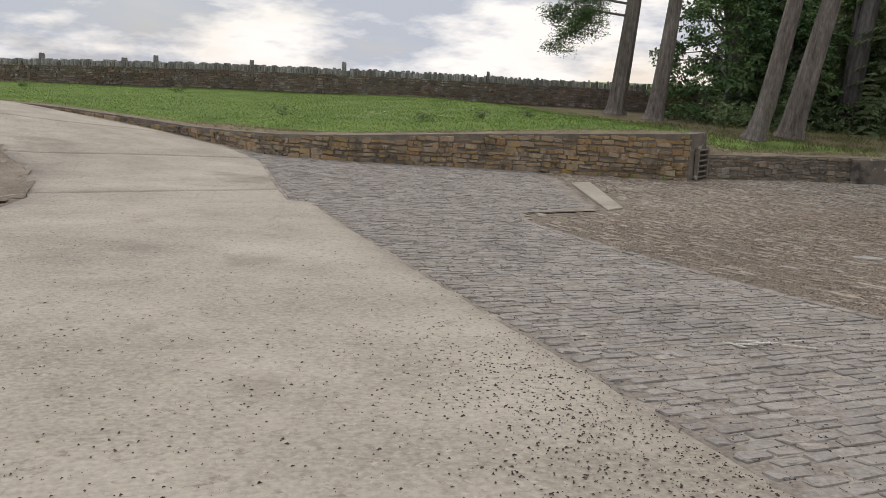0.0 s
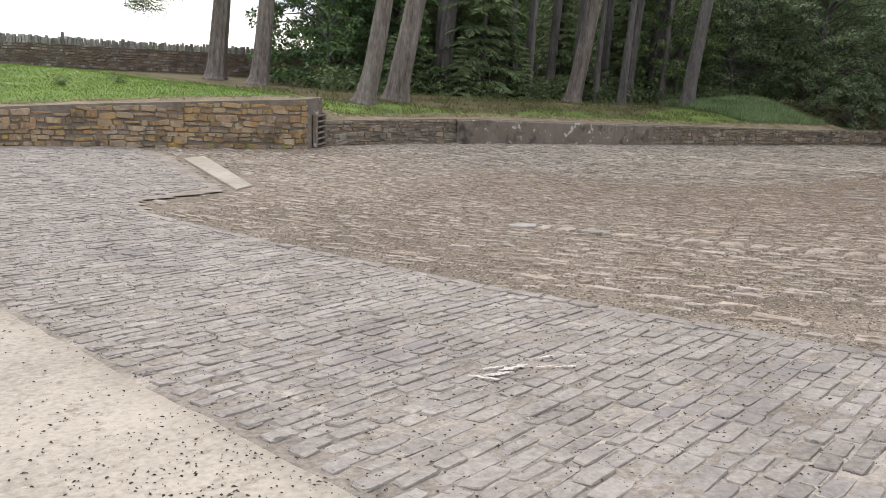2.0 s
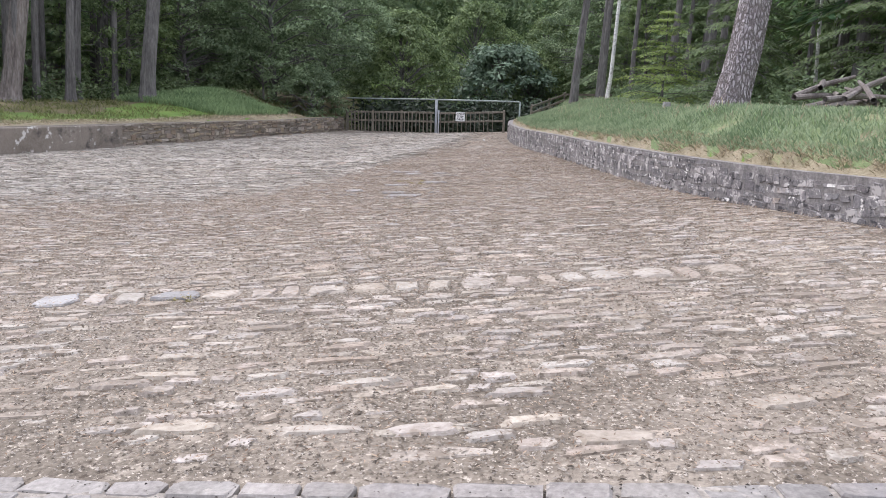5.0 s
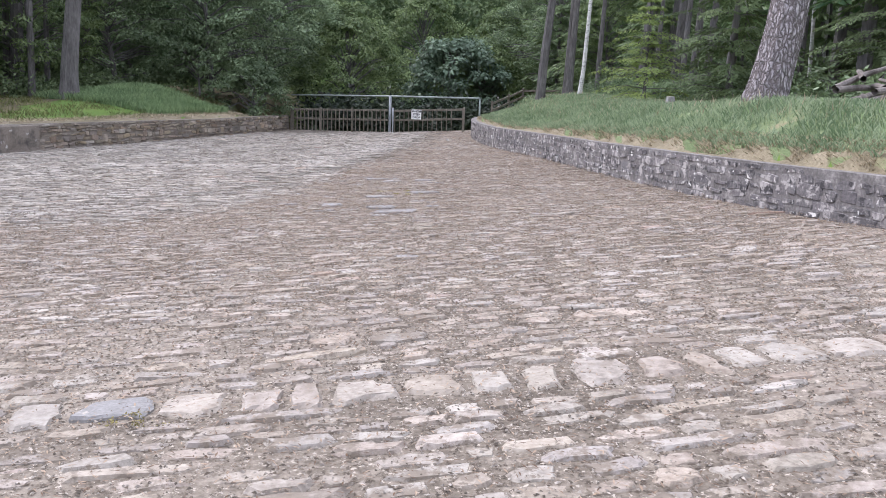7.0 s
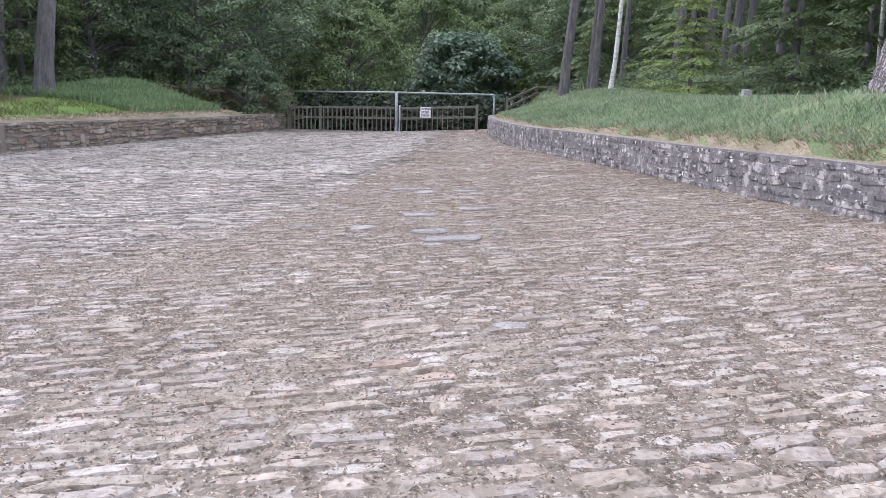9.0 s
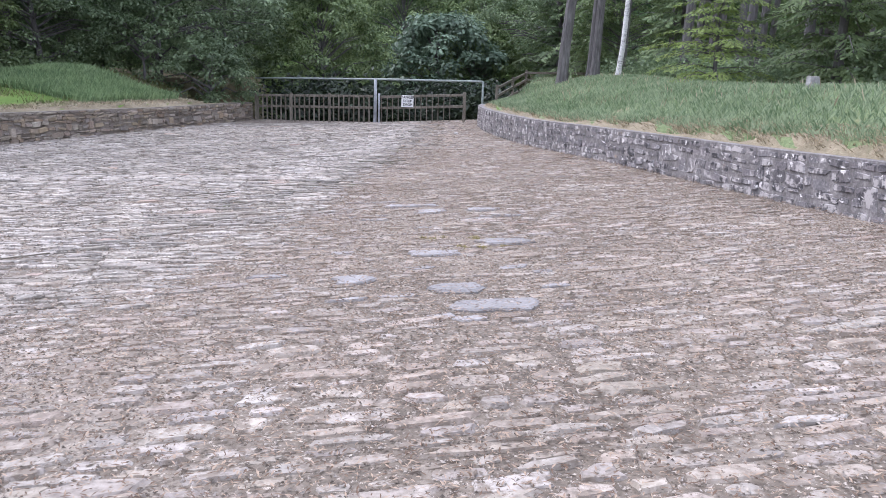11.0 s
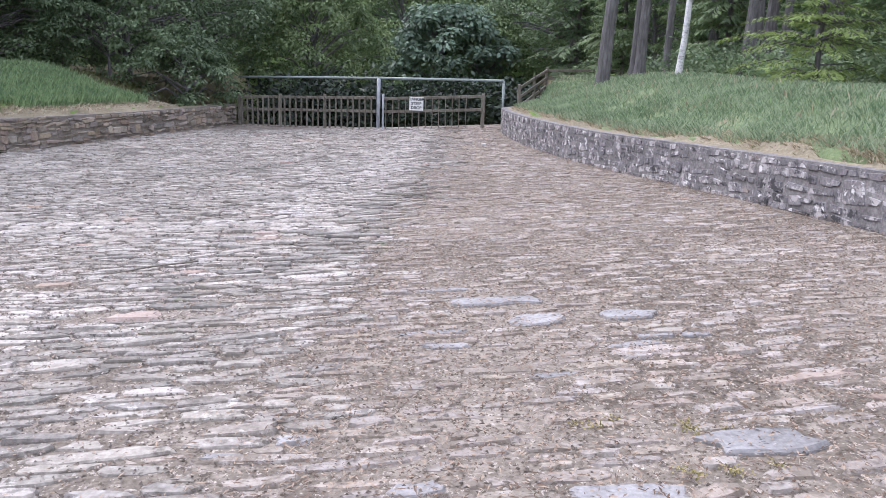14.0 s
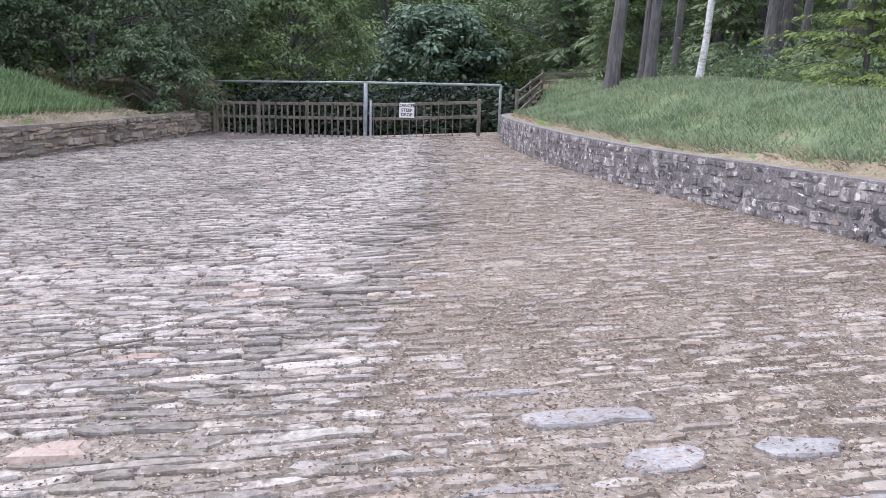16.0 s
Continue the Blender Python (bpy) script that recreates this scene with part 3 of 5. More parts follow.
mesh_object("render_coat", verts, faces, M_RENDER, wall_back, "patched grey cement render with white lichen")

# field wall of dry stone with upright copes
FIELD = [(-34.0, 70.5), (-16.0, 60.5), (-4.6, 53.5), (8.0, 46.0), (20.9, 38.6), (30.0, 33.2), (44.0, 27.0)]
FIELD_C = round_off(FIELD)
FIELD_Z = ([-34, -5.8, 0, 5.7, 14, 20.6, 30, 44], [0.0, 0.26, 0.35, 0.36, 0.27, 0.12, -0.1, -0.4])
field_base = lambda x, y: float(np.interp(x, *FIELD_Z)) - 0.05
field_top = lambda x, y: float(np.interp(x, *FIELD_Z)) + 0.93
wall_field = tagged(wall_core("wall_field", FIELD_C, 1, 0.55, field_base, field_top, M_MORTAR, 0.06, 0.5), "long dry stone field wall with upright cope stones", "stone wall", kind="structure")
st = face_stones(FIELD_C, 1, field_base, field_top, (0.08, 0.16), (0.14, 0.45), rng, proud=0.06, sink=0.12, gap=0.02, wild=0.25)
lay("stone", BLOCKS, st, M_WALL_DRY, wall_field, lambda x, y: 12 < x < 26)
q, t, d = along(FIELD_C, 0.13)
st = []
for (x, y), (tx, ty) in zip(q, t):
    h = rng.uniform(0.24, 0.38) * (1.9 if rng.random() < 0.012 else 1)
    tilt = rng.uniform(-0.12, 0.12)
    ax = np.array([tx, ty, tilt])
    az = np.array([-tilt * tx, -tilt * ty, 1.0])
    ay = np.cross(az, ax)
    o = np.array([x - ty * 0.26, y + tx * 0.26, field_top(x, y) - 0.03])
    st.append(frame_matrix(o, ax, ay, az, rng.uniform(0.09, 0.15), rng.uniform(0.38, 0.52), h))
lay("cope_stone", SHAPES, st, M_COPE, wall_field, lambda x, y: 4 < x < 26, 300, "cope_stones")

# ---- trees ----
tree_rng = np.random.default_rng(11)


def tube(points, radii, n=10, ridges=0.0, r=None, wave=0.0):
    """Verts and faces of a tapered limb along points."""
    pts = [Vector(p) for p in points]
    verts, faces = [], []
    ph = r.uniform(0, 6.28) if r is not None else 0
    for i, p in enumerate(pts):
        d = (pts[min(i + 1, len(pts) - 1)] - pts[max(i - 1, 0)]).normalized()
        u = d.orthogonal().normalized() if abs(d.z) < 0.9 else (Vector((1, 0, 0)) - d * d.x).normalized()
        w = d.cross(u)
        for k in range(n):
            a = 2 * math.pi * k / n
            rad = radii[i] * (1 + ridges * (1 if k % 2 else -1) + wave * math.sin(3 * a + ph + i * 0.35))
            verts.append(p + u * (rad * math.cos(a)) + w * (rad * math.sin(a)))
    for i in range(len(pts) - 1):
        for k in range(n):
            j = (k + 1) % n
            faces.append((i * n + k, i * n + j, (i + 1) * n + j, (i + 1) * n + k))
    faces.append(tuple(range((len(pts) - 1) * n, len(pts) * n)))
    return [tuple(v) for v in verts], faces


def merge(pieces):
    verts, faces = [], []
    for v, f in pieces:
        o = len(verts)
        verts += list(v)
        faces += [tuple(a + o for a in q) for q in f]
    return verts, faces


def leaves(centres, spread, size, count, r, flat=0.6, aspect=0.5, droop=0.0):
    """Small leaf blades scattered round each centre: verts and faces, one four-sided blade each."""
    c = np.repeat(np.asarray(centres, float), count, axis=0)
    n = len(c)
    off = r.normal(0, 1, (n, 3)) * np.array([1, 1, flat]) * spread
    p = c + off
    d = r.normal(0, 1, (n, 3))
    d[:, 2] = d[:, 2] * 0.6 - droop
    d /= np.linalg.norm(d, axis=1)[:, None]
    e = r.normal(0, 1, (n, 3))
    e -= d * (e * d).sum(1)[:, None]
    e /= np.linalg.norm(e, axis=1)[:, None]
    s = size * r.uniform(0.6, 1.4, (n, 1))
    v = np.stack([p, p + d * s * 0.5 + e * s * aspect / 2, p + d * s, p + d * s * 0.5 - e * s * aspect / 2], 1).reshape(-1, 3)
    f = np.arange(4 * n).reshape(-1, 4)
    return v, f


def trunk_line(h, lean, r, bend=0.1, n=9):
    """Points up a trunk of height h leaning by the vector lean per metre."""
    ph = r.uniform(0, 6.28)
    out = []
    for i in range(n):
        z = h * i / (n - 1)
        out.append((lean[0] * z + bend * math.sin(ph + z * 0.35), lean[1] * z + bend * math.cos(ph * 1.7 + z * 0.3), z - (0.25 if i == 0 else 0)))
    return out


def point_on(line, z):
    a = np.array(line)
    return np.array([np.interp(z, a[:, 2], a[:, 0]), np.interp(z, a[:, 2], a[:, 1]), z])


def tall_pine(x, y, rad, h, lean, label, bark=M_BARK, crown_from=0.55, seed=0, low_branches=(), needles=70, flare=0.45):
    """A tall pine: bare flared trunk, limbs and a crown of needle clumps high up."""
    r = np.random.default_rng(100 + seed)
    z0 = float(land_z(x, y))
    base = new("pine_tree")
    base.location = (x, y, z0)
    tagged(base, label, "tree", "pines round the yard")
    line = trunk_line(h, lean, r, 0.06, 14)
    zs = [p[2] for p in line]
    line = [(lean[0] * z + p[0] * 0, lean[1] * z, z) if z < 0 else p for p, z in zip(line, zs)]
    extra = [point_on(line, z) for z in (0.0, 0.15, 0.35, 0.7)]
    pts = sorted([tuple(p) for p in line] + [tuple(p) for p in extra], key=lambda p: p[2])
    radii = [rad * (1 - 0.75 * max(0, p[2]) / h) * (1 + flare * math.exp(-max(0, p[2]) / 0.22)) for p in pts]
    mesh_object("trunk", *tube(pts, radii, 22, 0.035, r, 0.05), bark, base)
    limbs, clumps = [], []
    for i in range(16):
        z = h * r.uniform(crown_from, 0.97)
        a = r.uniform(0, 6.28)
        ln = r.uniform(1.5, 3.4) * (1.25 - z / h)* 1.6
        o = point_on(line, z)
        tip = o + np.array([math.cos(a) * ln, math.sin(a) * ln, r.uniform(-0.3, 0.9)])
        mid = (o + tip) / 2 + np.array([0, 0, 0.25])
        limbs.append(tube([o, mid, tip], [0.07, 0.05, 0.02], 6))
        clumps += [tip, (tip + mid) / 2 + r.normal(0, 0.3, 3), tip + r.normal(0, 0.5, 3), mid + r.normal(0, 0.3, 3)]
    for (z, a, ln, dz) in low_branches:
        o = point_on(line, z)
        dirv = np.array([math.cos(a), math.sin(a), 0])
        mid, tip = o + dirv * ln * 0.5 + np.array([0, 0, 0.2]), o + dirv * ln + np.array([0, 0, dz])
        limbs.append(tube([o, mid, tip], [0.06, 0.045, 0.015], 6))
        for k in np.linspace(0.5, 1.0, 6):
            c = o + dirv * ln * k + np.array([0, 0, dz * k * k + r.uniform(-0.15, 0.2)])
            clumps += [c + r.normal(0, 0.22, 3), c + r.normal(0, 0.25, 3)]
            limbs.append(tube([o + dirv * ln * (k - 0.15), c], [0.018, 0.008], 4))
    tagged(mesh_object("branchwork", *merge(limbs), bark, base), kind="stuff")
    tagged(mesh_object("crown", *leaves(clumps, 0.24, 0.16, needles, r, 0.6, 0.2), M_NEEDLE, base), kind="stuff")
    return base


def shell_leaves(centres, radii, per, size, r, squash=0.7, aspect=0.5, droop=0.5):
    """Leaves laid like shingles over the upper side of rounded clumps, drooping outwards."""
    c = np.repeat(np.asarray(centres, float), per, axis=0)
    rad = np.repeat(np.asarray(radii, float), per)[:, None]
    n = len(c)
    u = r.normal(0, 1, (n, 3))
    u /= np.linalg.norm(u, axis=1)[:, None]
    flip = (u[:, 2] < -0.15) & (r.random(n) < 0.75)
    u[flip, 2] *= -1
    p = c + u * rad * r.uniform(0.62, 1.12, (n, 1)) * np.array([1, 1, squash])
    nrm = u * 0.65 + np.array([0, 0, 0.45]) + r.normal(0, 0.33, (n, 3))
    nrm /= np.linalg.norm(nrm, axis=1)[:, None]
    d = u * np.array([1, 1, 0.2]) + r.normal(0, 0.6, (n, 3)) - np.array([0, 0, droop])
    d -= nrm * (d * nrm).sum(1)[:, None]
    d /= np.linalg.norm(d, axis=1)[:, None]
    e = np.cross(nrm, d)
    s = size * r.uniform(0.6, 1.4, (n, 1))
    v = np.stack([p, p + d * s * 0.45 + e * s * aspect / 2, p + d * s, p + d * s * 0.45 - e * s * aspect / 2], 1).reshape(-1, 3)
    return v, np.arange(4 * n).reshape(-1, 4)


def spray_blades(base, way, nrm, length, aspect):
    """Narrow blades from base along way, lying across nrm."""
    way = way / np.linalg.norm(way, axis=1)[:, None]
    nrm = nrm - way * (nrm * way).sum(1)[:, None]
    nrm /= np.linalg.norm(nrm, axis=1)[:, None]
    e = np.cross(nrm, way)
    s = length[:, None]
    v = np.stack([base, base + way * s * 0.5 + e * s * aspect / 2, base + way * s, base + way * s * 0.5 - e * s * aspect / 2], 1).reshape(-1, 3)
    return v, np.arange(4 * len(base)).reshape(-1, 4)


def conifer(name, h, width, mat, r, layers, droop, leaf, count, label, bare=0.06, lean=(0, 0), power=1.15, aspect=0.24):
    """A conifer with tiers of drooping branches, each a flat spray of side twigs."""
    base = new(name)
    tagged(base, label, "tree", "conifers of the wood")
    line = trunk_line(h, lean, r, 0.05, 8)
    mesh_object("trunk", *tube(line, [h * 0.014 * (1.02 - p[2] / h) + 0.012 for p in line], 9), M_BARK_DARK, base)
    limbs, pb, pw, pn, pl = [], [], [], [], []
    for i in range(layers):
        z = h * (bare + (0.98 - bare) * (i + r.uniform(0, 0.6)) / layers)
        reach = width * (1 - (z / h) ** power) * r.uniform(0.7, 1.15) + 0.15
        for a in np.linspace(0, 6.28, 7, endpoint=False) + r.uniform(0, 6.28):
            if r.random() < 0.12:
                continue
            a += r.uniform(-0.3, 0.3)
            ln = reach * r.uniform(0.55, 1.12)
            o = point_on(line, z)
            dv = np.array([math.cos(a), math.sin(a), 0])
            sv = np.array([-dv[1], dv[0], 0])
            tip = o + dv * ln + np.array([0, 0, -droop * ln + 0.22 * ln * r.uniform(-0.4, 0.6)])
            lift = 0.10 * ln
            limbs.append(tube([o, (o + tip) / 2 + np.array([0, 0, lift]), tip], [0.014 + 0.005 * ln, 0.014, 0.005], 4))
            m = max(4, int(ln * 8))
            k = np.repeat(np.linspace(0.12, 1.0, m), 2 * count)
            n = len(k)
            sg = np.where(np.arange(n) % 2, 1.0, -1.0)
            out = r.random(n)
            reach_side = (0.10 + 0.20 * ln * (1.08 - k)) * out
            p = o + (tip - o) * k[:, None] + np.stack([0 * k, 0 * k, lift * np.sin(k * 3.14) - 0.35 * reach_side * out], -1)
            p = p + sv * (sg * reach_side)[:, None] + dv * (reach_side * 0.5)[:, None] + r.normal(0, 0.02, (n, 3))
            w = dv * 0.75 + sv * (sg * (0.35 + 0.6 * out))[:, None] + np.stack([0 * k, 0 * k, -0.25 - 0.5 * r.random(n)], -1)
            pb.append(p)
            pw.append(w)
            pn.append(np.array([0, 0, 1.0]) + dv * 0.25 + r.normal(0, 0.3, (n, 3)))
            pl.append(leaf * r.uniform(0.55, 1.35, n))
    tagged(mesh_object("branchwork", *merge(limbs), M_BARK_DARK, base), kind="stuff")
    tagged(mesh_object("crown", *spray_blades(np.concatenate(pb), np.concatenate(pw), np.concatenate(pn), np.concatenate(pl), aspect), mat, base), kind="stuff")
    return base


def broadleaf(name, h, width, mat, r, clumps, leaf, count, label, low=0.05, clump_size=(0.35, 0.8), droop=0.5):
    """A leafy tree or tall bush: limbs and uneven rounded leaf clumps over the outside of its crown."""
    base = new(name)
    tagged(base, label, "tree", "broadleaf trees of the wood")
    line = trunk_line(h * 0.8, (0.02, 0.02), r, 0.2, 7)
    limbs = [tube(line, [0.018 * h * (1.05 - p[2] / h) for p in line], 9)]
    centres, radii = [], []
    lobes = [(r.uniform(0, 6.28), r.uniform(0.15, 0.85), r.uniform(0.75, 1.2)) for _ in range(9)]
    for i in range(clumps):
        z = h * (low + (0.98 - low) * r.random() ** 0.85)
        prof = math.sin(min(1, 0.24 + 0.76 * z / h) * math.pi) ** 0.55
        a, k = r.uniform(0, 6.28), r.uniform(0.45, 1.0) ** 0.5
        bulge = max(g * math.exp(-((math.cos(a - la) - 1) / 0.35) ** 2 - ((z / h - lz) / 0.22) ** 2) for la, lz, g in lobes)
        k *= 0.72 + 0.36 * bulge
        c = np.array([math.cos(a) * width * prof * k, math.sin(a) * width * prof * k, z])
        centres.append(c)
        radii.append(r.uniform(*clump_size))
        if i % 4 == 0:
            o = point_on(line, min(z * 0.8, h * 0.78))
            limbs.append(tube([o, (o + c) / 2 + np.array([0, 0, 0.4]), c], [0.05, 0.032, 0.012], 5))
    mesh_object("trunk", *merge(limbs), M_BARK_DARK, base)
    tagged(mesh_object("crown", *shell_leaves(centres, radii, count, leaf, r, 0.62, 0.52, droop), mat, base), kind="stuff")
    return base


PINE_LABEL = "tall leaning pine with a bare flaky grey trunk"
LEAN = (0.115, -0.09)
tall_pine(21.15, 34.0, 0.40, 15, (0.09, -0.04), "tall pine with a drooping low branch by the field wall", seed=1, needles=230, low_branches=[(4.3, 2.75, 3.4, -1.4), (4.8, 2.9, 3.0, -1.0), (5.2, 2.6, 3.7, -1.1), (5.6, 2.8, 3.2, -0.6)])
tall_pine(20.85, 30.55, 0.34, 15, (0.09, -0.05), PINE_LABEL, seed=2)
tall_pine(20.7, 24.2, 0.33, 15, (0.16, -0.10), PINE_LABEL, seed=3)
tall_pine(22.6, 24.6, 0.40, 16, (0.15, -0.10), "stout leaning pine with a flared foot behind the back wall", seed=4)
tall_pine(28.5, 27.8, 0.42, 16, (0.05, -0.04), PINE_LABEL, M_BARK_DARK, seed=5)
tall_pine(33.4, 24.3, 0.36, 16, (0.10, -0.12), PINE_LABEL, seed=6)
tall_pine(38.7, 21.4, 0.33, 16, (0.05, -0.08), "dark leaning pine on the grass bank", M_BARK_DARK, seed=7)
tall_pine(20.95, 0.85, 0.34, 15, (0.05, -0.125), "stout pine with deeply plated bark on the grass mound", M_PLATED, seed=8, flare=0.14)
tall_pine(40.4, 3.2, 0.18, 15, (0.03, -0.08), "dark pine trunk at the edge of the mound", M_BARK_DARK, seed=9, flare=0.2)

birch = tall_pine(37.3, 2.05, 0.078, 12, (0.02, -0.06), "slim white birch with black marks on the bark", M_BIRCH, 0.5, seed=10, needles=30, flare=0.2)
birch.name = "birch_tree"

# conifers of the wood, built in a few forms and planted many times
r = np.random.default_rng(21)
SPRUCES = [conifer("spruce_tree", 9.5, 2.5, M_SPRUCE, r, 21, 0.32, 0.28, 4, "dark green spruce of the wood"),
           conifer("spruce_tree", 7.0, 2.3, M_SPRUCE, r, 17, 0.22, 0.28, 5, "dark green young spruce of the wood", 0.03),
           conifer("spruce_tree", 12.0, 2.6, M_NEEDLE, r, 22, 0.28, 0.32, 4, "tall blackish green conifer of the wood", 0.22)]
for i, (s, p) in enumerate(zip(SPRUCES, ((29.0, 32.0), (31.0, 30.0), (36.0, 31.5)))):
    s.location = (*p, float(land_z(*p)) - 0.05)


def plant(source, x, y, scale, turn):
    m = pose(x, y, float(land_z(x, y)) - 0.05, 0, 0, turn)
    ob = copy_thing(source, m)
    ob.scale = (scale, scale, scale)
    return ob


spots = [(26.6, 30.2), (29.8, 26.6), (33.5, 29.4), (36.5, 27.2), (39.0, 29.0), (41.5, 26.8), (44.5, 28.5), (34.0, 34.0), (29.5, 36.5), (40.0, 34.0),
         (46.5, 31.0), (48.5, 26.0), (52.0, 28.0), (49.0, 29.0), (56.0, 24.0), (59.0, 19.0), (30.2, 29.4),
         (47.0, -2.5), (43.0, -6.5), (39.0, -7.0), (35.0, -8.0), (31.0, -6.5), (27.0, -8.5), (23.0, -7.5), (52.0, 0.0), (50.0, -4.0), (46.0, -9.0), (40.0, -11.0),
         (33.0, -13.0), (27.0, -14.0), (56.0, -2.0), (57.0, 1.0), (19.0, -9.5), (14.0, -9.0), (29.4, -4.4), (33.8, -5.2)]
for i, (x, y) in enumerate(spots):
    plant(SPRUCES[(0, 1, 2, 1)[i % 4]], x, y, r.uniform(0.85, 1.2), r.uniform(0, 360))
for (x, y, k) in ((24.6, 26.9, 0.32), (27.4, 25.8, 0.38), (30.6, 25.0, 0.35), (31.8, 27.0, 0.55), (26.2, 27.6, 0.6)):
    plant(SPRUCES[1], x, y, k, r.uniform(0, 360))

scrub = broadleaf("scrub_pine", 6.5, 2.6, M_NEEDLE, r, 120, 0.17, 110, "dark bushy pine at the edge of the wood", 0.05, (0.25, 0.6), 0.1)
scrub.location = (24.4, 30.6, float(land_z(24.4, 30.6)) - 0.05)
for (x, y, k, a) in ((26.3, 33.2, 1.1, 70), (26.4, 28.9, 0.75, 160), (28.4, 30.6, 1.2, 250)):
    plant(scrub, x, y, k, a)
larch = conifer("larch_tree", 3.3, 1.75, M_LARCH, r, 14, 0.05, 0.095, 10, "bright green young larch with layered drooping sprays", 0.06, power=1.6, aspect=0.3)
larch.location = (33.3, 0.55, float(land_z(33.3, 0.55)) - 0.05)
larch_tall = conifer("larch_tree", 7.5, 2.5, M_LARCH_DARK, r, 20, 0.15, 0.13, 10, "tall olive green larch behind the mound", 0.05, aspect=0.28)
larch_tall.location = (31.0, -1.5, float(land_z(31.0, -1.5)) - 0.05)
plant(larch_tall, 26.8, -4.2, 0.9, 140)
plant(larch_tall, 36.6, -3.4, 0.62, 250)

bush = broadleaf("bushy_tree", 9.0, 4.7, M_DARKLEAF, r, 300, 0.15, 130, "broad dark leafy tree hanging over the fence", 0.04)
bush.location = (49.2, 19.2, float(land_z(49.2, 19.2)))
lit = broadleaf("bushy_tree", 10.0, 4.0, M_GREENLEAF, r, 230, 0.17, 120, "fresh green leafy tree in the hollow behind the gate", 0.12, (0.3, 0.65), 0.9)
lit.location = (63.0, 9.0, -4.5)
laurel = broadleaf("laurel_bush", 6.0, 3.0, M_LAUREL, r, 130, 0.20, 110, "dark glossy bluish green bush behind the gate", 0.15, (0.35, 0.7))
laurel.location = (58.0, 7.0, -5.0)
laurel.scale = (1.25, 1.25, 1.25)
for (src, x, y, s, a) in ((bush, 45.8, 22.6, 0.8, 80), (bush, 54.5, 17.5, 0.95, 200), (lit, 60.0, 5.0, 0.85, 20), (lit, 68.0, 4.0, 1.1, 100), (lit, 66.0, 14.5, 1.2, 210),
                          (bush, 52.5, 24.5, 1.2, 300), (bush, 60.5, 0.5, 1.0, 130), (lit, 54.5, 12.6, 0.95, 40), (laurel, 53.5, 9.6, 0.8, 130), (lit, 51.0, -1.0, 0.6, 75), (lit, 42.0, 24.4, 0.75, 160)):
    plant(src, x, y, s, a)
# low boughs that hang over the end of the bank
bough = broadleaf("bushy_tree", 3.4, 2.0, M_DARKLEAF, r, 70, 0.13, 120, "low leafy tree drooping over the end of the bank", 0.16, (0.25, 0.5), 0.8)
bough.location = (46.6, 16.3, float(land_z(46.6, 16.3)) - 0.1)
plant(bough, 46.6, 19.0, 0.9, 100)

# trunks standing in the wood
thin = tall_pine(36.0, 24.8, 0.15, 12, (0.02, -0.05), "thin dark conifer trunk standing in the wood", M_BARK_DARK, 0.6, seed=30, needles=10)
for i in range(44):
    side_n = i % 2
    x = r.uniform(28, 48) if side_n else r.uniform(22, 52)
    y = r.uniform(23.8, 31) if side_n else r.uniform(-12, -2.5)
    ob = copy_thing(thin, pose(x, y, float(land_z(x, y)), 0, 0, r.uniform(-25, 25)))
    k = r.uniform(0.5, 1.5)
    ob.scale = (k, k, 1)
for (x, y, k) in ((41.2, 2.0, 0.95), (41.5, 2.1, 0.8), (43.9, 0.5, 0.75), (40.3, -0.7, 1.15), (41.8, -2.3, 0.8), (38.7, -1.9, 0.8), (42.0, -1.6, 0.7), (36.2, -2.9, 1.0), (31.6, -4.6, 1.2), (42.4, 25.4, 2.1), (36.6, 23.7, 1.3), (38.6, 24.6, 1.6), (35.2, 25.5, 1.2), (39.8, 23.4, 0.9)):
    ob = copy_thing(thin, pose(x, y, float(land_z(x, y)), 0, 0, r.uniform(-25, 25)))
    ob.scale = (k, k, 1)
for (x, y, k) in ((32.3, -4.2, 0.8), (33.4, -5.0, 0.7)):
    ob = copy_thing(birch, pose(x, y, float(land_z(x, y)), 0, 0, r.uniform(60, 120)))
    ob.scale = (k, k, 1)

# ---- gate, barrier and fences ----


def box(bm, sx, sy, sz, m, bevel=0.008):
    g = bmesh.ops.create_cube(bm, size=1.0, matrix=m @ Matrix.Diagonal((sx, sy, sz, 1)))
    if bevel:
        es = list({e for v_ in g["verts"] for e in v_.link_edges})
        bmesh.ops.bevel(bm, geom=es, offset=bevel, segments=1, affect="EDGES")


def board(name, a, b, wide, thick, mat, parent, up=Vector((0, 0, 1)), label=""):
    """A straight timber from a to b."""
    a, b = Vector(a), Vector(b)
    d = (b - a)
    zaxis = d.normalized()
    xaxis = up.cross(zaxis)
    if xaxis.length < 0.01:
        xaxis = Vector((1, 0, 0))
    xaxis.normalize()
    yaxis = zaxis.cross(xaxis)
    m = Matrix((xaxis, yaxis, zaxis)).transposed().to_4x4()
    m.translation = (a + b) / 2
    bm = bmesh.new()
    box(bm, thick, wide, d.length, m, min(thick, wide) * 0.15)
    return part(name, bm, mat, parent, label)


def pipe(name, a, b, rad, mat, parent, label=""):
    ob = mesh_object(name, *tube([a, (Vector(a) + Vector(b)) / 2, b], [rad] * 3, 12), mat, parent, label, True)
    return ob


GA, GB, GC = Vector((44.05, 9.5, 0)), Vector((43.45, 6.25, 0)), Vector((46.9, 14.5, 0))


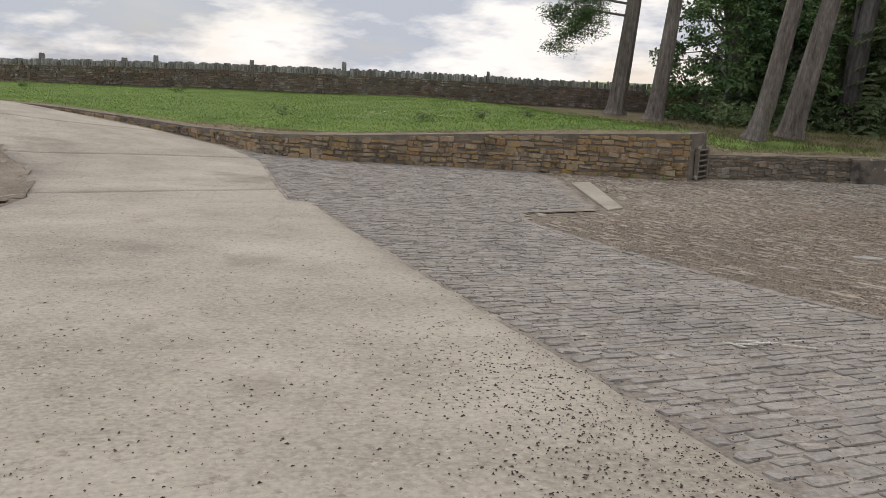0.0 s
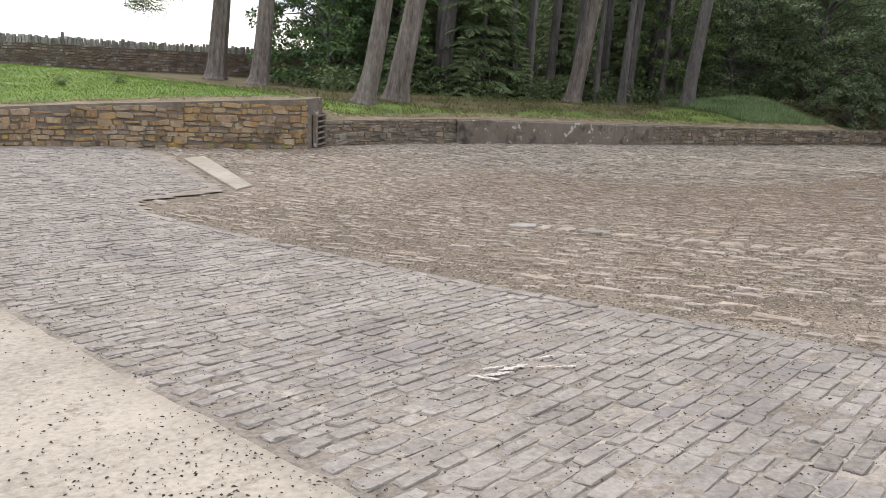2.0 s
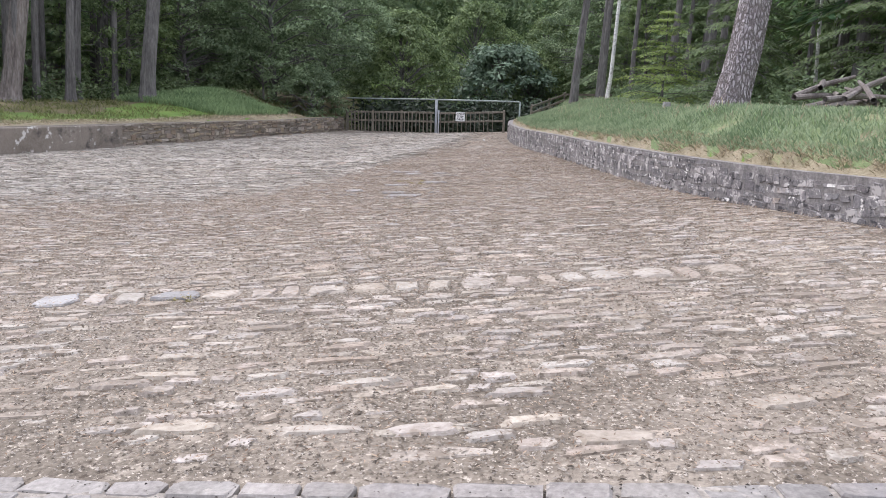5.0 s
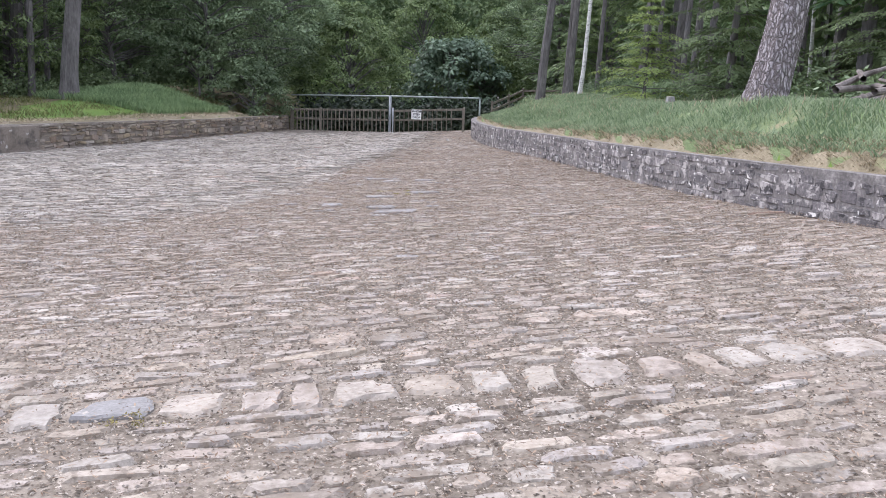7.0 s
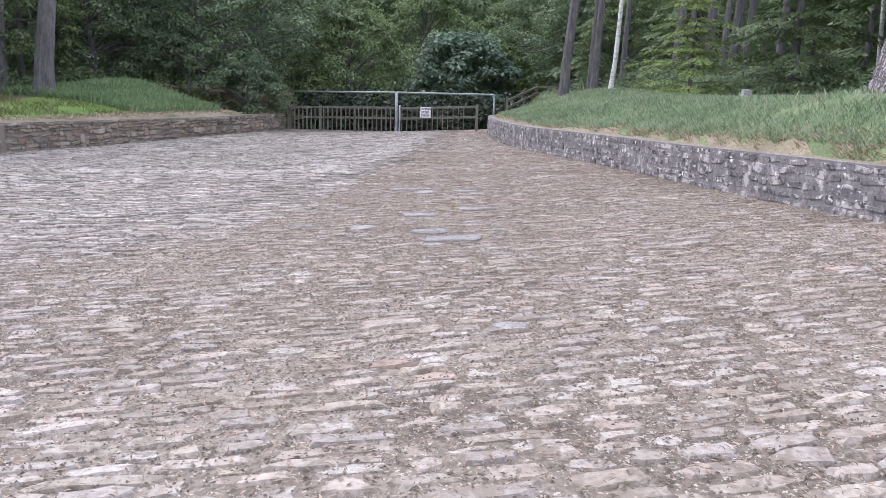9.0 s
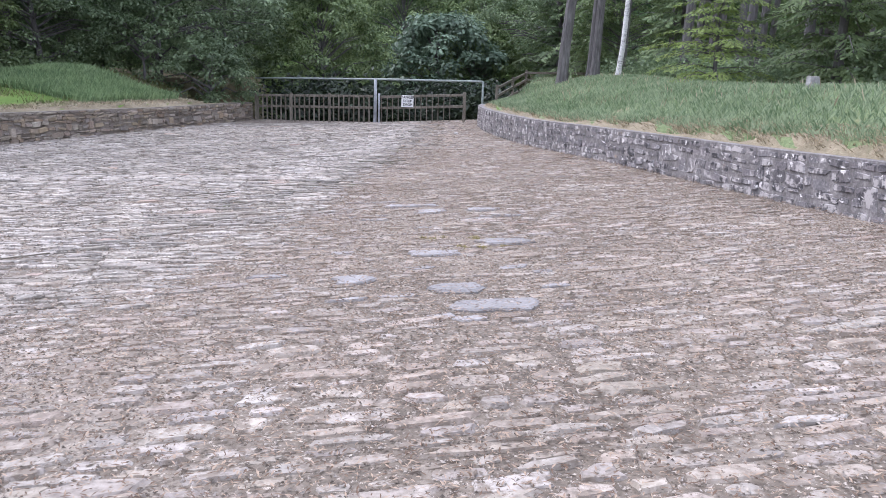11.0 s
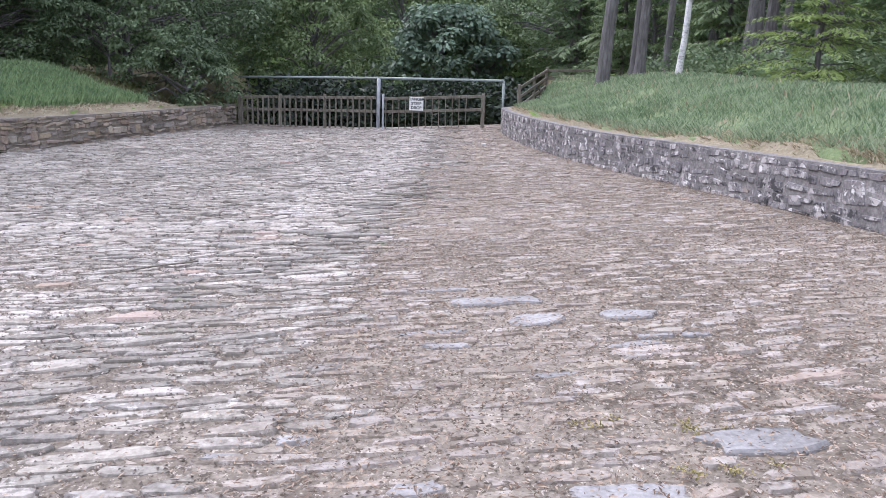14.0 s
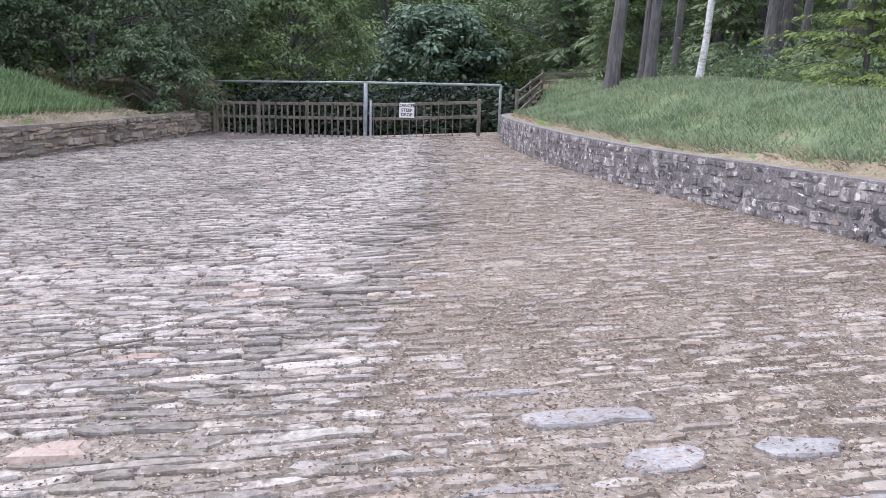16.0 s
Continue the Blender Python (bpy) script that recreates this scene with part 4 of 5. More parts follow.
def picket_run(name, a, b, n, h, label, skip=()):
    thing = tagged(new(name), label, "fence")
    for i in range(n):
        k = (i + 0.5) / n
        if i in skip:
            continue
        p = a.lerp(b, k)
        z = zy(p.x, p.y)
        board("picket", (p.x, p.y, z + 0.03 + rng.uniform(-0.015, 0.015)), (p.x + rng.uniform(-0.015, 0.015), p.y + rng.uniform(-0.015, 0.015), z + h * rng.uniform(0.97, 1.01)), 0.075, 0.02, M_WOOD, thing, (b - a).cross(Vector((0, 0, 1))))
    dv = (b - a).normalized()
    back = Vector((dv.y, -dv.x, 0)) * 0.035
    if back.x < 0:
        back = -back
    for hh in (h - 0.05, h * 0.55):
        board("rail", (a.x + back.x, a.y + back.y, zy(a.x, a.y) + hh), (b.x + back.x, b.y + back.y, zy(b.x, b.y) + hh), 0.09, 0.045, M_WOOD, thing)
    return thing


gate = picket_run("picket_gate", GA + Vector((0, -0.1, 0)), GB, 15, 1.02, "weathered grey timber picket gate across the steep drop", (13, 14))
p = GB
board("post", (p.x, p.y, zy(p.x, p.y) - 0.2), (p.x, p.y, zy(p.x, p.y) + 1.06), 0.11, 0.11, M_WOOD, gate)
fence = picket_run("picket_fence", GA + Vector((0.02, 0.15, 0)), GC, 24, 1.05, "weathered timber picket fence below the dark trees")
for k in (0.35, 0.68, 1.0):
    p = (GA + Vector((0.12, 0.15, 0))).lerp(GC, k)
    board("post", (p.x, p.y, zy(p.x, p.y) - 0.2), (p.x, p.y, zy(p.x, p.y) + 1.12), 0.1, 0.1, M_WOOD, fence)

barrier = tagged(new("barrier"), "long steel pipe barrier rail on posts behind the gate", "barrier")
B0, B1, BL = Vector((44.3, 5.55, 0)), Vector((44.4, 9.55, 0)), Vector((47.4, 14.6, 0))
zb = zy(44.2, 5.55) + 1.42
zl = zy(44.4, 9.55) + 1.62
pipe("rail", (B0.x, B0.y, zb), (B1.x, B1.y, zl), 0.038, M_GREENPIPE, barrier)
pipe("rail", (B1.x, B1.y, zl), (BL.x, BL.y, zy(BL.x, BL.y) + 1.68), 0.034, M_GREENPIPE, barrier)
pipe("post", (B0.x, B0.y, zb - 1.7), (B0.x, B0.y, zb), 0.04, M_GREENPIPE, barrier)
pipe("post", (B1.x, B1.y, zl - 1.9), (B1.x, B1.y, zl), 0.06, M_STEEL, barrier)
pipe("post", (GA.x - 0.08, GA.y - 0.12, zy(GA.x, GA.y) - 0.2), (GA.x - 0.08, GA.y - 0.12, zy(GA.x, GA.y) + 1.12), 0.035, M_STEEL, barrier, "leaning galvanised gate stop post")

sign = tagged(new("warning_sign"), "small white warning sign with black capitals on the gate", "sign")
sc = GA.lerp(GB, 0.36) + Vector((-0.045, 0, 0))
dv = (GB - GA).normalized()
sz = zy(sc.x, sc.y) + 0.80
bm = bmesh.new()
sm = Matrix((dv, Vector((0, 0, 1)), dv.cross(Vector((0, 0, 1))))).transposed().to_4x4()
sm.translation = (sc.x, sc.y, sz)
box(bm, 0.45, 0.42, 0.012, sm, 0.003)
plate = part("plate", bm, M_SIGN, sign)
for word, oy in (("DANGER", 0.10), ("STEEP", -0.035), ("DROP", -0.165)):
    cu = bpy.data.curves.new("word", "FONT")
    cu.body, cu.size, cu.align_x, cu.extrude, cu.offset = word, 0.125, "CENTER", 0.001, 0.003
    tmp = new("word", cu)
    me = bpy.data.meshes.new_from_object(tmp)
    bpy.data.objects.remove(tmp)
    me.materials.append(M_BLACK)
    ob = new("word", me)
    ob.parent = plate
    flip = 1 if sm.col[2].x < 0 else -1
    rot = sm.copy()
    if flip < 0:
        rot = sm @ Matrix.Rotation(math.pi, 4, "Y")
    ob.matrix_basis = rot @ Matrix.Translation((0, oy - 0.0, 0.009))

# ---- concrete road ----


def road_edge(y):
    """Where the concrete meets the grey setts."""
    return np.interp(y, [-16, 2.5, 4.8, 6.6, 9.4, 13.0, 14.3, 14.5, 21.5, 24.5, 28, 33], [2.45, 2.53, 2.72, 2.83, 3.0, 3.1, 3.2, 2.78, 3.4, 2.9, 1.1, -2.5])


def road_left(y):
    return np.interp(y, [-16, 13.2, 13.9, 15.6, 19.9, 22.5, 30, 33], [-14, -14, -1.7, -1.35, -1.75, -2.6, -14, -14])


pave_rng = np.random.default_rng(5)
road = tagged(new("road"), "pale worn concrete road of cast slabs with dirt at the joints", "road", kind="structure")
cuts = [-16, -5.0, 15.85, 21.6, 27.0, 33.0]
for s0, s1 in zip(cuts, cuts[1:]):
    verts, faces = [], []
    rows_n, cols = int((s1 - s0) / 0.25) + 1, 36
    for i in range(rows_n + 1):
        s = s0 + 0.008 + (s1 - s0 - 0.016) * i / rows_n
        yc = s + 0.25 * 1.0
        xl, xr = float(road_left(yc)), float(road_edge(yc))
        for j in range(cols + 1):
            x = xl + (xr - xl) * (j / cols) ** 0.6
            y = s + 0.25 * max(-1.5, min(x, 4.0))
            if j == cols:
                x += pave_rng.uniform(-0.02, 0.012)
            edge = 0.007 if i in (0, rows_n) or j in (0, cols) else 0.0
            verts.append((x, y, float(yard_z(x, y)) + 0.034 - edge + float(wobble(x, y, 1.7, 0.004))))
    nc = cols + 1
    for i in range(rows_n):
        for j in range(cols):
            a = i * nc + j
            faces.append((a, a + 1, a + nc + 1, a + nc))
    o = len(verts)
    rim = [j for j in range(nc)] + [i * nc + cols for i in range(1, rows_n + 1)] + [rows_n * nc + j for j in range(cols - 1, -1, -1)] + [i * nc for i in range(rows_n - 1, 0, -1)]
    verts += [(verts[k][0], verts[k][1], verts[k][2] - 0.1) for k in rim]
    for i in range(len(rim)):
        j = (i + 1) % len(rim)
        faces.append((rim[j], rim[i], o + i, o + j))
    mesh_object("concrete_slab", verts, faces, M_CONCRETE, road, smooth_faces=True)

# ---- grey setts ----
SETT_EAST = [(6.2, -16), (6.3, 3), (6.2, 6), (6.25, 9), (6.3, 12.3), (6.9, 13.6), (8.7, 14.1), (9.6, 16.5), (10.55, 18.9), (10.9, 20.2)]


def sett_right(y):
    return np.interp(y, [p[1] for p in SETT_EAST], [p[0] for p in SETT_EAST])


def sett_zone(x, y):
    return (x > road_edge(y) - 0.3) & (x < sett_right(y)) & in_yard(x, y)


v, f = sheet(np.arange(2.2, 11.2, 0.15), np.arange(-16, 26, 0.15), lambda x, y: yard_z(x, y) + 0.0225 + wobble(x, y, 9, 0.003), lambda x, y: sett_zone(x, y) & (x < sett_right(y) - 0.08))
setts = mesh_object("sett_paving", v, f, M_SAND)
tagged(setts, "grey whinstone setts in tight courses with sandy joints", "paving", kind="structure")


def ground_piece(x, y, ax, w, d, thick, top, r, tilt=0.03):
    """A stone bedded in the yard: long axis ax, its face at top above the yard."""
    az = np.array([0.032 + r.uniform(-tilt, tilt), float(0.0715 - 0.0054 * np.clip(y - 5, 0, 13)) + r.uniform(-tilt, tilt), 1.0])
    az /= np.linalg.norm(az)
    a = np.array([ax[0], ax[1], 0.0])
    a -= az * (a @ az)
    a /= np.linalg.norm(a)
    b = np.cross(az, a)
    o = np.array([x, y, float(yard_z(x, y)) + top]) - az * thick
    return frame_matrix(o, a, b, az, w, d, thick)


places = []
y = -7.0
k = 0
while y < 24.0:
    wid = pave_rng.uniform(0.095, 0.125)
    turn = 0.09 * float(smooth(11, 17, y)) + 0.05
    x = float(road_edge(y)) + 0.02 + (0.12 if k % 2 else 0.0)
    end = float(sett_right(y)) - 0.15
    if k % 2:
        places.append(ground_piece(x - 0.06, y + wid / 2, (1, turn), 0.11, wid - 0.012, 0.08, 0.034, pave_rng))
    while x < end - 0.04:
        ln = min(pave_rng.uniform(0.17, 0.31), end - x)
        px, py = x + ln / 2, y + wid / 2 + turn * (x - 4.5) + pave_rng.uniform(-0.008, 0.008)
        if ln > 0.07 and in_yard(px, py - 0.15) and in_yard(px, py + 0.2) and px > road_edge(py) + 0.02:
            places.append(ground_piece(px, py, (1, turn + pave_rng.uniform(-0.03, 0.03)), ln - 0.012, wid - 0.010, 0.08, 0.032 + pave_rng.uniform(-0.006, 0.005), pave_rng, 0.03))
        x += ln
    y += wid
    k += 1
y = -7.0
while y < 12.4:
    ln = pave_rng.uniform(0.2, 0.42)
    places.append(ground_piece(float(sett_right(y)) - 0.075, y + ln / 2, (0, 1), ln - 0.012, 0.14, 0.08, 0.032 + pave_rng.uniform(-0.008, 0.006), pave_rng))
    y += ln
sett_shape_rng = np.random.default_rng(4)
SETTS = [stone_shape(sett_shape_rng, 0, 0.06, 0.10, 0.12, 0.06) for _ in range(12)]
lay("sett", SETTS, places, M_SETT, setts, lambda x, y: 3.6 < x < 6.4 and 3.2 < y < 7.4, 300, "setts")

# concrete strip beside the setts
strip = bmesh.new()
q4 = [(10.59, 18.81), (11.3, 19.1), (9.35, 14.45), (8.78, 14.1)]
top_v = [strip.verts.new((x, y, float(yard_z(x, y)) + 0.036)) for x, y in q4]
bot_v = [strip.verts.new((x, y, float(yard_z(x, y)) - 0.1)) for x, y in q4]
strip.faces.new(top_v)
for i in range(4):
    j = (i + 1) % 4
    strip.faces.new((top_v[i], bot_v[i], bot_v[j], top_v[j]))
bmesh.ops.recalc_face_normals(strip, faces=strip.faces)
bmesh.ops.bevel(strip, geom=list(strip.edges), offset=0.012, segments=1, affect="EDGES")
tagged(part("concrete_strip", strip, M_CONCRETE, None), "narrow pale concrete strip between setts and rough yard", "paving", kind="structure")

# ---- rough yard stones ----
flags = tagged(new("yard_paving"), "worn sandstone yard stones in rough courses, half covered by dirt", "paving", kind="structure")


def stripe_y(x):
    """Middle of the pale worn run towards the gate, sky reflection painted as pale stone."""
    return np.interp(x, [14, 20, 23, 24.5, 26.2, 28.2, 33, 40], [12.8, 11.2, 10.4, 9.75, 9.25, 8.9, 8.5, 8.1])


def clean_y(x):
    """Where the litter ends and bare weathered stones begin."""
    return np.interp(x, [14, 18, 20, 23, 25.4, 28, 33, 40], [12.0, 9.6, 8.9, 8.7, 8.5, 8.3, 8.0, 7.6])


BLUE_STONES = ((19.9, 6.66, 0.55, 0.26), (19.42, 7.4, 0.5, 0.24), (18.1, 7.2, 0.42, 0.3), (17.55, 6.95, 0.6, 0.28), (22.45, 7.64, 0.62, 0.2), (21.93, 7.4, 0.4, 0.2), (22.0, 6.76, 0.4, 0.2), (18.45, 8.0, 0.36, 0.26))
RED_STONES = ((22.3, 10.23, 0.42, 0.2), (25.24, 9.79, 0.3, 0.14), (25.58, 9.89, 0.32, 0.12), (23.3, 11.2, 0.34, 0.14))
row, brown, grey, dark, pale, blue, red = [], [], [], [], [], [], []
x0 = 3.0
while x0 < 44.5:
    wid = pave_rng.uniform(0.075, 0.15) * (1.0 if x0 > 17 else 1.28)
    slant = 0.05 + 0.18 * (1 - float(smooth(12, 26, x0)))
    y = -2.0
    while y < 22.0:
        ln = pave_rng.uniform(0.17, 0.46) * (1.7 if pave_rng.random() < 0.2 else 1) * (0.82 if x0 > 17 and y > float(stripe_y(x0)) else 1)
        yc = y + ln / 2
        xc = x0 + slant * (6.5 - yc) + float(wobble(x0, yc, 0.8, 0.07)) + pave_rng.uniform(-0.012, 0.012)
        y += ln
        if xc < 6.36 or xc < sett_right(yc) + 0.1 or not in_yard(xc, yc - 0.2) or not in_yard(xc, yc + 0.2):
            continue
        if 8.6 < xc < 11.5 and 13.9 < yc < 19.4 and xc < sett_right(yc) + 0.75:
            continue
        if 2.6 < yc < 9.0 and abs(xc + wid / 2 - 9.7 - (8.3 - yc) * 0.2) < 0.25:
            continue
        if any(abs(xc + wid / 2 - sx) < sd / 2 + wid * 0.45 and abs(yc - sy) < sw / 2 + ln * 0.42 for sx, sy, sw, sd in BLUE_STONES + RED_STONES):
            continue
        off = yc - float(stripe_y(xc)) + pave_rng.normal(0, 0.15)
        clean = float(smooth(-0.3, 0.4, yc - float(clean_y(xc)) + pave_rng.normal(0, 0.15))) * float(smooth(14, 19, xc))
        dens = 0.58 + 0.42 * float(smooth(7.2, 9.8, xc)) + 0.24 * clean - 0.20 * float(smooth(0.3, -1.5, off)) * float(smooth(16, 20, xc))
        dens += 0.2 * math.exp(-((off + 0.6) / 0.5) ** 2) * float(smooth(17, 22, xc))
        dens += 0.14 * float(wobble(xc, yc, 0.6, 0.5))
        if yc > 13.5 and xc < 15:
            dens -= 0.18
        if pave_rng.random() > dens:
            continue
        cover = pave_rng.uniform(0.72, 0.96) if clean < 0.5 else pave_rng.uniform(0.74, 0.95)
        w = ln * (0.97 if clean > 0.5 else pave_rng.uniform(0.8, 0.97))
        m = ground_piece(xc + wid / 2, yc, (-slant + pave_rng.uniform(-0.07, 0.07), 1), w, wid * cover, 0.07, pave_rng.uniform(0.006, 0.027 - 0.005 * float(smooth(13, 18, xc))) + (0.003 + 0.006 * float(smooth(22, 27, xc)) + pave_rng.uniform(-0.005, 0.007)) * clean, pave_rng, 0.05 + 0.02 * clean)
        c = pave_rng.random()
        # Share of darker stones: a band beside the pale run, and patches beyond.
        dark_share = math.exp(-((off + 0.6) / 0.42) ** 2) * float(smooth(18, 24, xc)) + 0.25 * float(smooth(0.75, 1.0, math.sin(xc * 0.9 + 1.0) * math.sin(yc * 0.8 + xc * 0.25))) * clean
        # Share of pale stones along the run, which paint in the sky's reflection.
        sky_sheen = math.exp(-((off - 0.3 + pave_rng.normal(0, 0.2)) / 0.6) ** 2) * float(smooth(14, 20, xc))
        if c < 0.006:
            red.append(m)
        elif c < 0.006 + 0.07 * math.exp(-((xc - 19.5) / 3.5) ** 2 - ((yc - 7.2) / 1.3) ** 2):
            blue.append(m)
        elif pave_rng.random() < 0.85 * dark_share:
            dark.append(m)
        elif pave_rng.random() < 0.02 + 0.95 * sky_sheen + 0.05 * clean:
            pale.append(m)
        elif pave_rng.random() < clean:
            grey.append(m)
        else:
            brown.append(m)
    x0 += wid
# a course of larger blocks set end-on across the yard
y = 2.7
while y < 8.9:
    w = pave_rng.uniform(0.18, 0.46)
    (blue if 7.2 < y < 7.8 or 8.4 < y < 8.7 else row).append(ground_piece(9.7 + (8.3 - y) * 0.2, y + w / 2, (1, 0.2 + pave_rng.uniform(-0.12, 0.12)), pave_rng.uniform(0.32, 0.46), w - 0.035, 0.08, pave_rng.uniform(0.022, 0.03), pave_rng))
    y += w
for (bx, by, bw, bd) in ((6.85, 6.45, 0.52, 0.13), (6.85, 5.72, 0.50, 0.11), (6.88, 5.18, 0.42, 0.16), (6.8, 4.22, 0.48, 0.2), (7.3, 3.3, 0.4, 0.14), (7.6, 5.6, 0.44, 0.13), (7.7, 6.9, 0.46, 0.12), (7.45, 4.7, 0.4, 0.12), (26.05, 7.65, 0.5, 0.3), (14.9, 8.75, 0.5, 0.2), (14.2, 7.3, 0.55, 0.18)):
    row.append(ground_piece(bx, by, (-0.16, 1), bw, bd, 0.08, 0.026, pave_rng))
for (bx, by, bw, bd) in BLUE_STONES:
    blue.append(ground_piece(bx, by, (-0.06, 1), bw, bd, 0.08, 0.028, pave_rng))
for (bx, by, bw, bd) in RED_STONES:
    red.append(ground_piece(bx, by, (-0.06, 1), bw, bd, 0.08, 0.024, pave_rng))
for yy in np.arange(9.7, 15.0, 0.42):
    for xx in (25.75, 26.0, 26.25):
        pale.append(ground_piece(xx + pave_rng.uniform(-0.04, 0.04), yy, (-0.05, 1), 0.38, 0.2, 0.08, 0.036, pave_rng))
# Pale stone; along the run to the gate it carries painted sky reflection.
M_FLAG_PALE = material("pale_flagstone", [(0.21, 0.184, 0.152), (0.375, 0.338, 0.293), (0.52, 0.475, 0.422)], 1.6, 26, 0.85, 0.9, 0.014, 0.14, 0.15,
                       spots=[((0.21, 0.19, 0.165), 7, 0.53, 0.06), ((0.10, 0.088, 0.075), 20, 0.57, 0.05)])
M_FLAG_BLUE = material("blue_grey_stone", [(0.165, 0.157, 0.15), (0.275, 0.264, 0.254), (0.39, 0.375, 0.36)], 2.2, 40, 0.7, 0.4, 0.006, 0.15, 0.2,
                       spots=[((0.42, 0.38, 0.33), 7, 0.62, 0.06)])
M_FLAG_RED = material("red_sandstone", [(0.22, 0.165, 0.13), (0.34, 0.26, 0.21), (0.44, 0.35, 0.29)], 1.8, 40, 0.85, 0.4, 0.006, 0.15, 0.2)
M_FLAG_GREY = material("weathered_sandstone", [(0.14, 0.122, 0.10), (0.285, 0.256, 0.218), (0.45, 0.41, 0.355)], 1.5, 26, 0.85, 1.0, 0.016, 0.22, 0.15,
                       spots=[((0.15, 0.13, 0.105), 5, 0.54, 0.07), ((0.48, 0.445, 0.39), 9, 0.60, 0.05)])
flag_rng = np.random.default_rng(8)
FLAGS = [stone_shape(flag_rng, 1, 0.15, 0.4, 0.21, 0.16) for _ in range(30)]
RAGGED = [stone_shape(flag_rng, 1, 0.07, 0.2, 0.22, 0.17) for _ in range(30)]
lay("stone", FLAGS, brown, M_FLAG, flags, lambda x, y: 7.0 < x < 13.0 and 3.2 < y < 9.0, 170)
M_FLAG_DARK = material("dark_sandstone", [(0.10, 0.09, 0.073), (0.20, 0.18, 0.152), (0.325, 0.298, 0.255)], 1.6, 26, 0.8, 1.0, 0.016, 0.2, 0.15,
                       spots=[((0.12, 0.125, 0.075), 2.5, 0.58, 0.1), ((0.36, 0.33, 0.28), 9, 0.62, 0.05)])
M_FLAG_ROW = material("worn_pale_sandstone", [(0.20, 0.168, 0.136), (0.34, 0.298, 0.252), (0.455, 0.408, 0.356)], 1.6, 24, 0.85, 0.8, 0.012, 0.1, 0.2,
                      spots=[((0.24, 0.20, 0.16), 6, 0.57, 0.07)])
lay("stone", RAGGED, dark, M_FLAG_DARK, flags, lambda x, y: 19 < x < 26.0 and 7.5 < y < 10.0, 40)
lay("stone", FLAGS, row, M_FLAG_ROW, flags, lambda x, y: True, 60)
lay("stone", RAGGED, grey, M_FLAG_GREY, flags, lambda x, y: 18 < x < 25.0 and 8.0 < y < 12.0, 60)
lay("stone", RAGGED, pale, M_FLAG_PALE, flags, lambda x, y: 17 < x < 25.0 and 6.0 < y < 12.0, 60)
lay("stone", RAGGED, blue, M_FLAG_BLUE, flags, lambda x, y: 15 < x < 24.0 and 5.0 < y < 10.0, 50)
lay("stone", FLAGS, red, M_FLAG_RED, flags, lambda x, y: 16 < x < 27.0 and 5.0 < y < 12.0, 20)

# ---- litter and grit ----
M_LITTER = leaf_material("pine_litter", (0.14, 0.088, 0.056), (0.38, 0.285, 0.205), 0.1, 1.0, 3)
M_GRIT = material("dark_grit", [(0.035, 0.03, 0.025), (0.07, 0.06, 0.05), (0.12, 0.105, 0.09)], 20, 60, 0.95, 0.0, vary=0.5)


def scatter_litter(name, n, xr, yr, test, size, mat, label, category, lift=0.022, seed=0):
    r = np.random.default_rng(seed)
    x, y = r.uniform(*xr, n), r.uniform(*yr, n)
    ok = test(x, y, r)
    x, y = x[ok], y[ok]
    n = len(x)
    a = r.uniform(0, 6.28, n)
    s = size * r.uniform(0.5, 1.5, n)
    w = s * r.uniform(0.10, 0.28, n)
    z = yard_z(x, y) + lift + r.uniform(-0.008, 0.022, n)
    dz = r.uniform(-0.2, 0.2, n) * s
    dx, dy = np.cos(a) * s / 2, np.sin(a) * s / 2
    ex, ey = -np.sin(a) * w / 2, np.cos(a) * w / 2
    v = np.stack([np.stack([x - dx, y - dy, z - dz / 2], -1), np.stack([x + ex, y + ey, z + 0.002], -1), np.stack([x + dx, y + dy, z + dz / 2], -1), np.stack([x - ex, y - ey, z + 0.002], -1)], 1).reshape(-1, 3)
    ob = mesh_object(name, v, np.arange(4 * n).reshape(-1, 4), mat)
    return tagged(ob, label, category, kind="stuff")


def litter_test(x, y, r):
    clean = smooth(-0.3, 0.5, y - clean_y(x)) * smooth(14, 19, x)
    near = 0.3 + 0.7 * smooth(9, 16, x)
    return in_yard(x, y) & (x > sett_right(y) + 0.15) & (r.random(len(x)) < (1 - 0.86 * clean) * near)


scatter_litter("pine_litter", 380000, (6.4, 31), (-1, 14), litter_test, 0.034, M_LITTER, "brown pine needles and leaf bits over the yard stones", "leaf litter", seed=1)
scatter_litter("pine_litter", 16000, (31, 44.5), (4.5, 15), litter_test, 0.09, M_LITTER, "brown pine needles and leaf bits near the gate", "leaf litter", seed=2)


